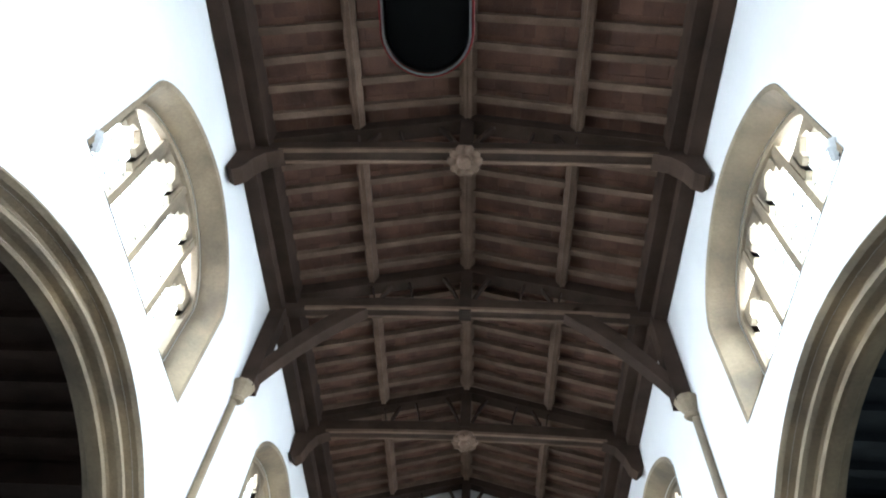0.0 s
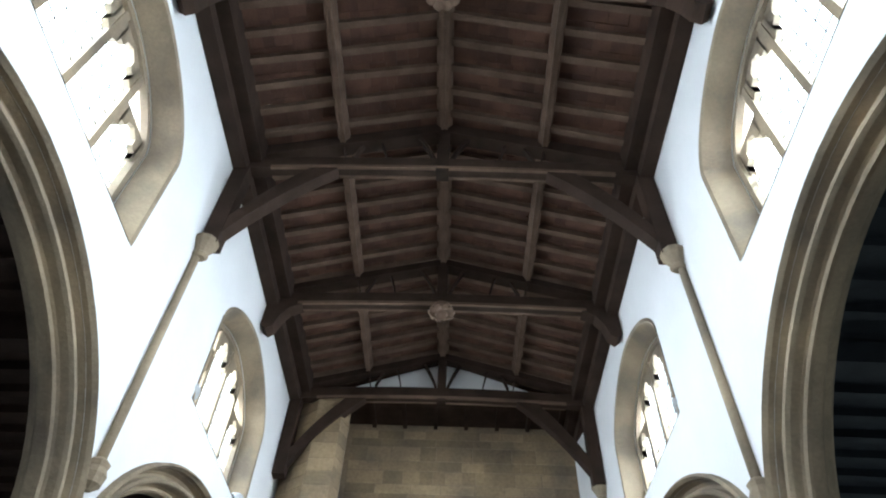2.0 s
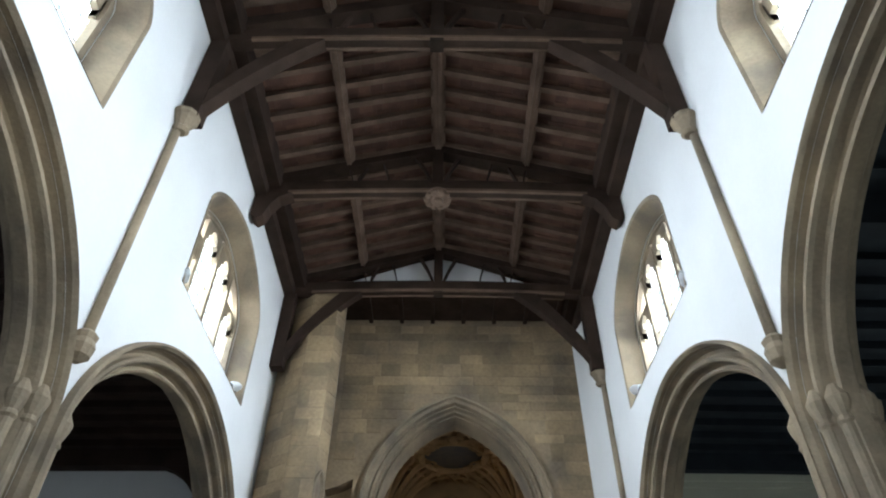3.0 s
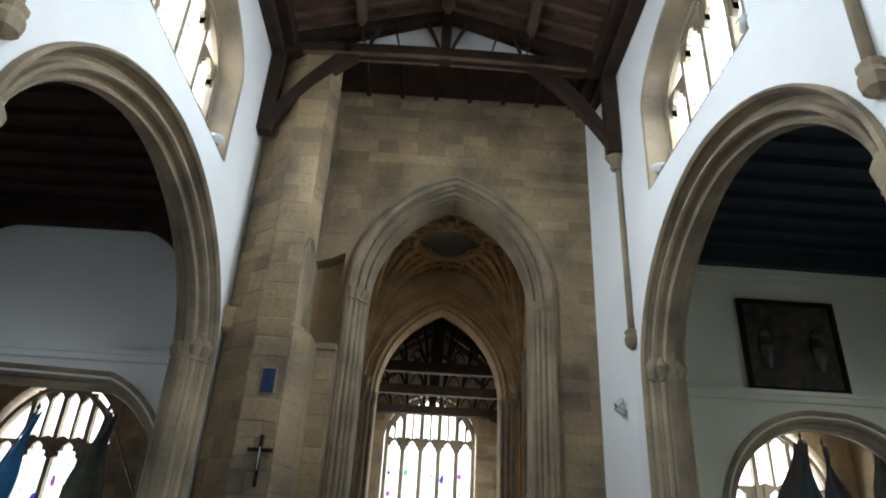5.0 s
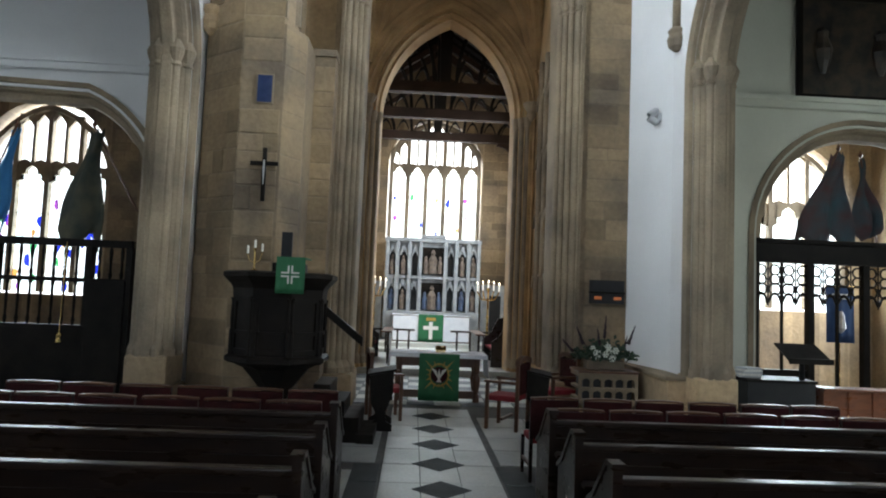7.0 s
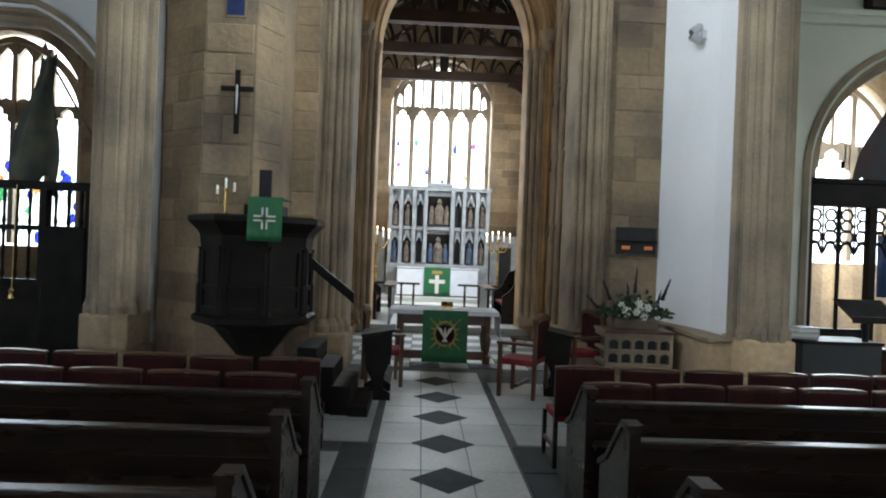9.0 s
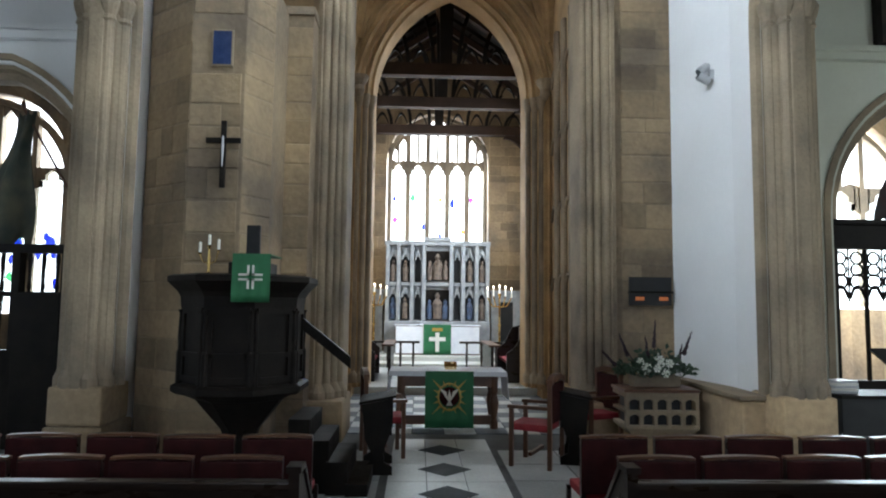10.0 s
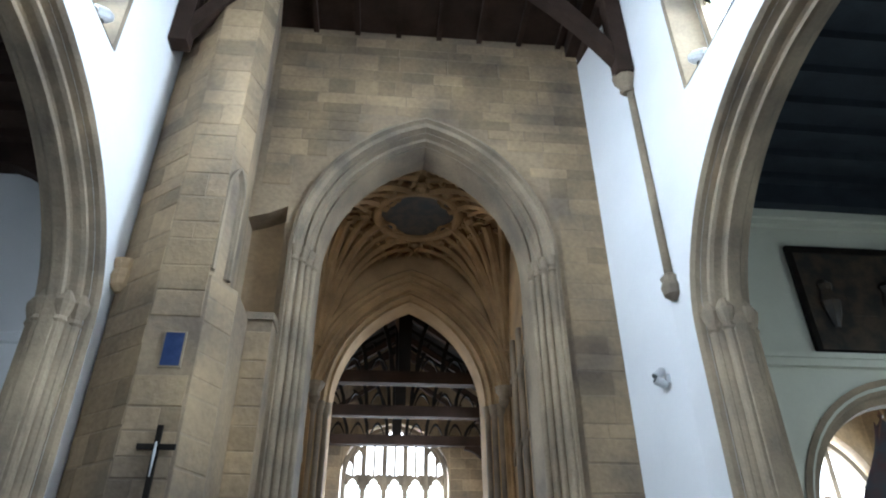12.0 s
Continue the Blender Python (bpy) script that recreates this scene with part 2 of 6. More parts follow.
def pointed(half, spring, rise, n=14, foot=None):
    """A two-centred pointed arch."""
    r = (half * half + rise * rise) / (2 * half)
    a1 = math.asin(min(1, rise / r))
    pts = [(-half + r - r * math.cos(a1 * i / n), spring + r * math.sin(a1 * i / n)) for i in range(n + 1)]
    pts = pts + [(-u, z) for u, z in pts[-2::-1]]
    if foot is not None:
        pts = [(-half, foot)] + pts + [(half, foot)]
    return pts


def sweep(bm, outline, profile, place):
    """Moulding: outline(offset) gives the (u, z) line, profile (offset, depth) pairs, place(u, depth, z) a point."""
    rows = [[bm.verts.new(place(u, d, z)) for u, z in outline(o)] for o, d in profile]
    for a, b in zip(rows, rows[1:]):
        for i in range(len(a) - 1):
            bm.faces.new((a[i], a[i + 1], b[i + 1], b[i]))
    return bm


def height_at(pts, u):
    for (u0, z0), (u1, z1) in zip(pts, pts[1:]):
        if u0 <= u <= u1 and u1 > u0:
            return z0 + (z1 - z0) * (u - u0) / (u1 - u0)
    return None


def pierced(bm, u0, u1, z0, z1, holes, place):
    """A wall of blocks from u0 to u1, open at the holes (centre, outline, foot); place(u, side, z) with side 0 or 1."""
    us = {u0, u1}
    for c, pts, foot in holes:
        us |= {c + u for u, _ in pts if u0 < c + u < u1}
    us = sorted(us)
    for a, b in zip(us, us[1:]):
        if b - a < 1e-4:
            continue
        e = (b - a) * 0.002
        gaps = []
        for c, pts, foot in holes:
            ha, hb = height_at(pts, a + e - c), height_at(pts, b - e - c)
            if ha is not None and hb is not None:
                gaps.append((foot, ha, hb))
        gaps.sort()
        lo = (z0, z0)
        spans = []
        for foot, ha, hb in gaps:
            if foot > lo[0] + 1e-4:
                spans.append((lo, (foot, foot)))
            lo = (ha, hb)
        spans.append((lo, (z1, z1)))
        for (la, lb), (ta, tb) in spans:
            prism(bm, [place(a, 0, la), place(b, 0, lb), place(b, 0, tb), place(a, 0, ta)], [place(a, 1, la), place(b, 1, lb), place(b, 1, tb), place(a, 1, ta)])
    return bm


def cross_x(x0, x1):
    return lambda u, s, z: (x1 if s else x0, u, z)


def cross_y(y0, y1):
    return lambda u, s, z: (u, y1 if s else y0, z)


# ---- bright overcast sky seen through the windows ----
OVERCAST = glow("overcast_sky", (0.93, 0.97, 1.0), 1.2)
for bx in ((-6.6, -6.5, -12, 20, 8.7, 26), (6.5, 6.6, -12, 20, 8.7, 26), (-5, 6, 31.5, 31.6, 1, 14), (-13, -4.5, 23.4, 23.5, 0, 11), (5.2, 13, 23.4, 23.5, 0, 11)):
    tagged(part("backdrop", mbox(*bx), OVERCAST), "pale overcast sky seen outside the windows", "sky", kind="structure")

# ---- structure: nave ----
HALF, TOP, EASTEND, WESTEND = 3.65, 12.0, 16.1, -9.0
THICK = 0.8
PIER = 0.52
ARCHES = {-1: ((-2.35, 3.3), (4.45, 3.3), (11.2, 3.3)), 1: ((-2.35, 3.3), (4.45, 3.3), (10.95, 3.12))}
SPRING, RISE = 5.2, 2.38


def arcade_line(half):
    return lambda o: arch(half - o, SPRING, RISE - o, 1.85, 16, 0.95)


WIN_BIG = arch(1.87, 9.95, 1.05, 1.7, 12, 8.24)
WIN_SMALL = arch(1.64, 9.86, 0.92, 1.7, 12, 8.36)
for side, nm in ((-1, "wall_north"), (1, "wall_south")):
    holes = [(c, arch(h - 0.06, SPRING, RISE - 0.06, 1.85, 16, 0), 0.0) for c, h in ARCHES[side]]
    inner = holes + [(c, WIN_BIG, 8.24) for c in CLERE]
    bm = bmesh.new()
    pierced(bm, WESTEND, EASTEND, 0, 12.6, inner, cross_x(side * HALF, side * (HALF + 0.34)))
    pierced(bm, WESTEND, EASTEND, 0, 8.1, holes, cross_x(side * (HALF + 0.342), side * (HALF + PIER)))
    pierced(bm, WESTEND, EASTEND, 8.102, 12.6, [(c, WIN_SMALL, 8.36) for c in CLERE], cross_x(side * (HALF + 0.342), side * (HALF + THICK)))
    structure(nm, bm, PLASTER, "white limewashed clerestory wall above the stone arcade", "wall")

# moulded arcade orders with their jambs, one per arch
ORDER = [(-0.05, 0.0), (-0.05, -0.09), (0.03, -0.115), (0.10, -0.06), (0.13, 0.02), (0.18, 0.12), (0.26, 0.17), (0.34, 0.14), (0.37, 0.05), (0.43, 0.015), (0.50, 0.03), (0.54, 0.09),
         (0.57, 0.20), (0.62, 0.26), (0.68, 0.24), (0.72, 0.20), (0.78, 0.23), (0.82, 0.40)]
ORDER = [(o * 0.48, d) for o, d in ORDER]
ORDER = [(o, d * 0.78 if d > 0 else d) for o, d in ORDER]
ORDER = ORDER + [(o, PIER - d) for o, d in ORDER[::-1]]
for side in (-1, 1):
    for c, h in ARCHES[side]:
        a = empty("arcade_arch", (side * HALF, c, 0), "moulded tan limestone arcade arch with slender jamb shafts", "arch", "nave arcade", "structure")
        pl = lambda u, d, z: (side * d, u, z)
        part("mouldings", sweep(bmesh.new(), arcade_line(h), ORDER, pl), MOULD, a)
        for e in (-1, 1):
            for o, d in ((0.18, 0.03), (0.30, 0.15), (0.18, PIER - 0.03), (0.30, PIER - 0.15)):
                y = e * (h - o)
                sh = part("shaft", lathe(bmesh.new(), [(0.10, 0), (0.10, 0.10), (0.075, 0.16), (0.065, 0.2), (0.065, 4.1), (0.085, 4.13), (0.07, 4.18), (0.11, 4.30), (0.12, 4.36), (0.05, 4.5)], (side * d, y, 0.95), 12), MOULD, a, smooth=False)
            b = bmesh.new()
            y0, y1 = sorted((e * (h + 0.3), e * (h - 0.40)))
            box(b, *sorted((-side * 0.04, side * (PIER + 0.02))), y0, y1, 0.55, 0.97, bevel=0.04)
            box(b, *sorted((-side * 0.08, side * (PIER + 0.04))), y0 - 0.03, y1 + 0.03, 0, 0.55, bevel=0.04)
            part("plinth", b, STONE, a)

# clerestory windows: splayed stone reveals, mullions, tracery, leaded panes
random.seed(4)


def light_head(w, spring, rise):
    return pointed(w, spring, rise, 6)


def tracery_window(name, centre, lights, w, sill, spring, rise, place, depth, label, p=1.7, colours=None, mat=MOULD, tall=False, bar=0.055, head=None):
    """A stone window: frame, mullions, cusped heads, upper tracery and leaded panes. place(u, d, z)."""
    root = empty(name, place(centre, 0, sill), label, "window", kind="structure")
    inv = root.location.copy()
    at = lambda u, d, z: Vector(place(centre + u, d, z)) - inv
    line = lambda o: arch(w - o, spring, rise - o, p, 12, sill + (0 if o < 0.01 else 0))
    part("window_frame", sweep(bmesh.new(), line, [(-0.02, -depth), (0.10, -depth), (0.13, 0), (0.10, depth), (-0.02, depth)], at), mat, root)
    step = 2 * w / lights
    head = head or spring - 0.12
    full = arch(w, spring, rise, p, 12, sill)

    def slab(bm, pts, d0, d1):
        prism(bm, [at(u, d0, z) for u, z in pts], [at(u, d1, z) for u, z in pts])

    for i in range(1, lights):
        u = -w + i * step
        b = bmesh.new()
        slab(b, [(u - bar, sill), (u + bar, sill), (u + bar, height_at(full, u) or spring), (u - bar, height_at(full, u) or spring)], -depth * 0.7, depth * 0.7)
        part("mullion", b, mat, root)
    for i in range(lights):
        u0, u1 = -w + i * step, -w + (i + 1) * step
        mid, hw = (u0 + u1) / 2, step / 2
        top = min(height_at(full, mid - hw * 0.9) or 99, height_at(full, mid + hw * 0.9) or 99)
        hh = (top - hw * 1.3) if tall else (min(head, top - 0.35) - hw * 0.7)
        b = bmesh.new()
        cusps = [(-hw, hh), (-hw * 0.62, hh + hw * 0.22), (-hw * 0.70, hh + hw * 0.52), (-hw * 0.36, hh + hw * 0.62), (-hw * 0.34, hh + hw * 0.9), (0, hh + hw * 1.15)]
        for s in (-1, 1):
            for (a0, z0), (a1, z1) in zip(cusps, cusps[1:]):
                slab(b, [(mid + s * a0, z0), (mid + s * a1, z1), (mid + s * a1, hh + hw * 1.3), (mid + s * a0, hh + hw * 1.3)], -depth * 0.5, depth * 0.5)
        part("cusped_head", b, mat, root)
        if top > hh + hw * 1.3 + 0.3:
            b = bmesh.new()
            z0 = hh + hw * 1.3
            zt = (height_at(full, mid) or top)
            slab(b, [(mid - 0.035, z0), (mid + 0.035, z0), (mid + 0.035, zt), (mid - 0.035, zt)], -depth * 0.5, depth * 0.5)
            for s in (-1, 1):
                um = mid + s * hw * 0.5
                zz = min(zt, height_at(full, um) or zt) - 0.1
                ww = hw * 0.5
                for k in (-1, 1):
                    slab(b, [(um + k * ww, zz - 0.25), (um + k * ww * 0.3, zz - 0.08), (um, zz), (um, zz + 0.1), (um + k * ww, zz + 0.1)], -depth * 0.4, depth * 0.4)
                slab(b, [(um - ww, z0), (um + ww, z0), (um, z0 + 0.10)], -depth * 0.4, depth * 0.4)
            part("tracery", b, mat, root)
        # leading and panes
        b = bmesh.new()
        zt = hh + hw * 0.6
        for k in range(1, 3):
            u = u0 + k * step / 3
            slab(b, [(u - 0.006, sill), (u + 0.006, sill), (u + 0.006, zt), (u - 0.006, zt)], 0.0, 0.012)
        nz = max(2, int((zt - sill) / 0.28))
        for k in range(1, nz):
            z = sill + (zt - sill) * k / nz
            slab(b, [(u0, z - 0.006), (u1, z - 0.006), (u1, z + 0.006), (u0, z + 0.006)], 0.0, 0.012)
        part("leading", b, LEAD, root)
        b = bmesh.new()
        slab(b, [(u0 + 0.05, sill), (u1 - 0.05, sill), (u1 - 0.05, hh + hw), (u0 + 0.05, hh + hw)], 0.014, 0.02)
        g = part("pane", b, CLEARGLASS, root)
        g.visible_shadow = False
        if colours:
            for _ in range(colours):
                uu, zz = random.uniform(u0 + 0.12, u1 - 0.12), random.uniform(sill + 0.1, sill + (zt - sill) * 0.75)
                r = random.uniform(0.05, 0.12)
                b = bmesh.new()
                poly = [(uu + r * random.uniform(0.5, 1.2) * math.cos(t), zz + 1.6 * r * random.uniform(0.5, 1.2) * math.sin(t)) for t in (0.2, 1.3, 2.3, 3.3, 4.4, 5.5)]
                slab(b, poly, 0.022, 0.028)
                g = part("coloured_glass", b, random.choice((BLUEGLASS, PURPLEGLASS, BLUEGLASS, GREENGLASS, AMBERGLASS)), root)
                g.visible_shadow = False
    return root


num = 0
for side in (-1, 1):
    for c in CLERE:
        num += 1
        rv = bmesh.new()
        rows = [[rv.verts.new((side * (HALF + d), c + u, z)) for u, z in pts] for d, pts in ((-0.012, arch(1.87, 9.95, 1.05, 1.7, 12, 8.24)), (0.0, arch(1.80, 9.93, 1.0, 1.7, 12, 8.25)), (0.34, arch(1.63, 9.86, 0.91, 1.7, 12, 8.36)))]
        for a, b in zip(rows, rows[1:]):
            for i in range(len(a)):
                rv.faces.new((a[i], a[(i + 1) % len(a)], b[(i + 1) % len(a)], b[i]))
        structure("window_reveal_%d" % num, rv, MOULD, "splayed tan stone reveal around a clerestory window", "window reveal")
        tracery_window("window_%d" % num, c, 4, 1.64, 8.36, 9.86, 0.92, lambda u, d, z, s=side: (s * (HALF + 0.45 + d), u, z), 0.09, "four-light stone traceried clerestory window with leaded clear glass", mat=MOULD, tall=True)

# ---- roof ----
def soffit(x):
    return 13.45 - 0.29 * abs(x)


bm = bmesh.new()
for s in (-1, 1):
    prism(bm, [(0, WESTEND, soffit(0) + 0.1), (s * 4.7, WESTEND, soffit(4.7) + 0.1), (s * 4.7, WESTEND, soffit(4.7) + 0.3), (0, WESTEND, soffit(0) + 0.3)],
          [(0, EASTEND + 6.5, soffit(0) + 0.1), (s * 4.7, EASTEND + 6.5, soffit(4.7) + 0.1), (s * 4.7, EASTEND + 6.5, soffit(4.7) + 0.3), (0, EASTEND + 6.5, soffit(0) + 0.3)])
random.seed(2)
y = WESTEND
PURLIN = 1.85
ceiling = structure("ceiling", bm, BOARD, "low-pitched brown boarded timber nave ceiling", "ceiling")
bm = bmesh.new()
y = WESTEND
while y < EASTEND:
    for s in (-1, 1):
        for xa, xb in ((0.15, PURLIN - 0.12), (PURLIN + 0.12, 3.45)):
            x = xa
            while x < xb - 0.05:
                x2 = min(xb, x + random.uniform(0.16, 0.34))
                t = random.uniform(0.0, 0.025)
                prism(bm, [(s * x, y, soffit(x) + 0.06 - t), (s * x2, y, soffit(x2) + 0.06 - t), (s * x2, y, soffit(x2) + 0.098), (s * x, y, soffit(x) + 0.098)],
                      [(s * x, y + 0.46, soffit(x) + 0.06 - t), (s * x2, y + 0.46, soffit(x2) + 0.06 - t), (s * x2, y + 0.46, soffit(x2) + 0.098), (s * x, y + 0.46, soffit(x) + 0.098)])
                x = x2 + 0.004
    y += 0.464
tagged(part("ceiling_boards", bm, BOARD), "brown weathered roof boards between the rafters", "ceiling", kind="structure")
bm = bmesh.new()
y = WESTEND + 0.1
while y < EASTEND:
    for s in (-1, 1):
        for xa, xb in ((0.1, PURLIN), (PURLIN, 3.6)):
            j = random.uniform(-0.015, 0.015)
            prism(bm, [(s * xa, y + j, soffit(xa) - 0.09), (s * xb, y - j, soffit(xb) - 0.09), (s * xb, y - j, soffit(xb) + 0.07), (s * xa, y + j, soffit(xa) + 0.07)],
                  [(s * xa, y + j + 0.115, soffit(xa) - 0.09), (s * xb, y - j + 0.115, soffit(xb) - 0.09), (s * xb, y - j + 0.115, soffit(xb) + 0.07), (s * xa, y + j + 0.115, soffit(xa) + 0.07)])
    y += 0.464
tagged(part("ceiling_rafters", bm, RAFTER), "grey-brown timber common rafters under the boards", "ceiling", kind="structure")


def moulded_beam(bm, x, z, w, h, y0, y1):
    prof = [(-w, 0), (-w, -h * 0.35), (-w * 0.72, -h * 0.45), (-w * 0.72, -h * 0.6), (-w * 0.45, -h * 0.7), (-w * 0.45, -h), (-w * 0.12, -h), (-w * 0.08, -h * 0.9)]
    prof = prof + [(-a, b) for a, b in prof[::-1]]
    prism(bm, [(x + a, y0, z + b) for a, b in prof], [(x + a, y1, z + b) for a, b in prof])


for x, w, h in ((0, 0.15, 0.24), (-PURLIN, 0.11, 0.24), (PURLIN, 0.11, 0.24)):
    bm = bmesh.new()
    moulded_beam(bm, x, soffit(x) + 0.02, w, h, WESTEND, EASTEND - 0.3)
    structure("roof_purlin", bm, RAFTER, "moulded oak purlin running along the nave roof", "roof beam")
for s in (-1, 1):
    bm = bmesh.new()
    x0, x1 = sorted((s * 3.64, s * 3.18))
    box(bm, x0, x1, WESTEND, EASTEND - 0.02, 12.02, 12.5)
    x0, x1 = sorted((s * 3.64, s * 3.4))
    box(bm, x0, x1, WESTEND, EASTEND - 0.02, 11.8, 12.02)
    structure("wall_plate", bm, OAK, "deep dark oak wall plate along the head of the wall", "roof beam")


def ribbon(bm, low, high, y0, y1):
    """One bent timber between two lines of (x, z) points."""
    rings = [[bm.verts.new(v) for v in ((a[0], y0, a[1]), (b[0], y0, b[1]), (b[0], y1, b[1]), (a[0], y1, a[1]))] for a, b in zip(low, high)]
    bm.faces.new(rings[0][::-1])
    bm.faces.new(rings[-1])
    for p, q in zip(rings, rings[1:]):
        for i in range(4):
            bm.faces.new((p[i], p[(i + 1) % 4], q[(i + 1) % 4], q[i]))
    return bm


def truss(y, main):
    """A cambered tie beam with king post, raking struts and braces or brackets."""
    root = empty("roof_truss", (0, y, 11.85), "dark oak tie-beam roof truss with pierced spandrels" + (" and arched wall braces" if main else " and carved centre boss"), "roof truss", "nave roof trusses")
    b = bmesh.new()
    xs = [-3.6 + 0.6 * i for i in range(13)]
    ribbon(b, [(x, 0.12 * (1 - (x / 3.6) ** 2)) for x in xs], [(x, 0.12 * (1 - (x / 3.6) ** 2) + 0.30) for x in xs], -0.11, 0.11)
    part("tie_beam", b, OAK, root)
    for e in (-1, 1):
        b = bmesh.new()
        ribbon(b, [(x, 0.12 * (1 - (x / 3.6) ** 2) - 0.02) for x in xs[1:-1]], [(x, 0.12 * (1 - (x / 3.6) ** 2) + 0.05) for x in xs[1:-1]], *sorted((e * 0.07, e * 0.125)))
        part("edge_moulding", b, RAFTER, root)
    b = bmesh.new()
    box(b, -0.11, 0.11, -0.12, 0.12, 0.05 if main else 0.3, 1.55)
    part("king_post", b, OAK, root)
    for s in (-1, 1):
        b = bmesh.new()
        prism(b, [(s * 0.05, -0.13, 1.3), (s * 3.55, -0.13, 0.32), (s * 3.55, -0.13, 0.6), (s * 0.05, -0.13, 1.6)], [(s * 0.05, 0.13, 1.3), (s * 3.55, 0.13, 0.32), (s * 3.55, 0.13, 0.6), (s * 0.05, 0.13, 1.6)])
        part("principal_rafter", b, OAK, root)
        for xa, xb in ((0.12, 0.85), (1.0, 1.3), (1.65, 1.4), (1.75, 1.95)):
            b = bmesh.new()
            line = [(s * (xa + (xb - xa) * t), 0.44 + (soffit(min(xa, xb)) - 12.35) * (1 - (1 - t) ** 2 if xb > xa else t)) for t in (0, 0.2, 0.4, 0.6, 0.8, 1)]
            ribbon(b, [(x, z - 0.06) for x, z in line], [(x, z + 0.08) for x, z in line], -0.05, 0.05)
            part("strut", b, OAK, root)
        b = bmesh.new()
        if main:
            line = []
            for i in range(13):
                t = i / 12
                line.append((t, 3.42 - 1.25 * t - 0.35 * (1 - math.cos(math.pi / 2 * t)), -1.85 + 1.55 * t + 0.35 * math.sin(math.pi / 2 * t)))
            ribbon(b, [(s * x, z) for t, x, z in line], [(s * min(x + 0.14 + 0.12 * t, 3.62), z + 0.13 + 0.1 * t) for t, x, z in line], -0.11, 0.11)
            part("arched_brace", b, OAK, root)
            b = bmesh.new()
            x0, x1 = sorted((s * 3.36, s * 3.63))
            box(b, x0, x1, -0.13, 0.13, -2.0, 0.02)
            part("wall_post", b, OAK, root)
        else:
            pts = [(3.63, 0.0), (2.9, 0.0), (3.15, -0.12), (3.3, -0.35), (3.38, -0.62), (3.5, -0.72), (3.63, -0.6)]
            prism(b, [(s * u, -0.14, z) for u, z in pts], [(s * u, 0.14, z) for u, z in pts])
            part("bracket", b, OAK, root)
    if not main:
        b = lathe(bmesh.new(), [(0.05, -0.16), (0.1, -0.14), (0.12, -0.08), (0.19, -0.05), (0.22, 0.03), (0.2, 0.13)], n=20)
        boss = part("boss", b, RAFTER, root, "carved foliate roof boss")
        for i in range(10):
            a = 2 * math.pi * i / 10
            part("petal", lathe(bmesh.new(), [(0.02, -0.02), (0.075, 0.0), (0.085, 0.05), (0.05, 0.09)], (0.2 * math.cos(a), 0.2 * math.sin(a), -0.07), 8), RAFTER, boss)
    return root


for y, main in ((-5.4, True), (-2.1, False), (1.1, True), (4.58, False), (7.8, True), (11.2, False), (14.45, True)):
    truss(y, main)
bm = bmesh.new()
prism(bm, [(-2.6, 14.66, 12.3), (2.6, 14.66, 12.3), (0, 14.66, 13.3)], [(-2.6, 14.7, 12.3), (2.6, 14.7, 12.3), (0, 14.7, 13.3)])
structure("plaster_gable", bm, PLASTER, "white plastered infill behind the easternmost truss", "wall panel")
bm = bmesh.new()
box(bm, -3.5, 3.5, 14.7, 16.1, 12.35, 12.42)
for i in range(9):
    box(bm, -3.4 + i * 0.8, -3.3 + i * 0.8, 14.7, 16.1, 12.25, 12.35)
structure("end_ceiling", bm, OAK, "dark oak boarding over the end bay", "ceiling")


def corbel_shaft(side, y, z0, z1, name="wall_shaft"):
    root = empty(name, (side * 3.6, y, z0), "slender grey stone wall shaft with carved corbel ends", "wall shaft", "wall shafts")
    part("shaft", lathe(bmesh.new(), [(0.06, 0.2), (0.06, z1 - z0 - 0.2)], n=12), MOULD, root, smooth=True)
    part("capital", lathe(bmesh.new(), [(0.08, 0), (0.12, 0.05), (0.09, 0.09), (0.17, 0.26), (0.2, 0.3), (0.2, 0.36)], (-side * 0.05, 0, z1 - z0 - 0.3), 10), MOULD, root)
    part("stop", lathe(bmesh.new(), [(0.04, -0.12), (0.12, -0.05), (0.14, 0.06), (0.11, 0.14), (0.13, 0.2), (0.08, 0.25)], n=10), MOULD, root, "weathered carved head stop")
    return root


for side, y in ((-1, 7.75), (1, 7.75), (1, 14.55), (-1, 1.1), (1, 1.1)):
    corbel_shaft(side, y, 5.95, 9.85)
root = empty("head_corbel", (-3.55, 14.88, 6.0), "weathered carved stone head corbel on the wall", "corbel")
part("head", lathe(bmesh.new(), [(0.05, -0.2), (0.13, -0.12), (0.16, 0.0), (0.13, 0.1), (0.16, 0.16), (0.16, 0.24), (0.06, 0.26)], n=10), STONE, root)

# ---- structure: floor, tower, aisles, chancel ----
structure("floor", mbox(-10, 11.5, WESTEND, 30, -0.3, -0.012), GROUT, "mortar bed of the paved church floor", "floor")
structure("ground", mbox(-400, 400, -400, 400, -0.6, -0.32), material("lawn", (0.05, 0.09, 0.03), None, 0.9, 0.5, 20, 0.3), "grass ground outside the church", "ground")

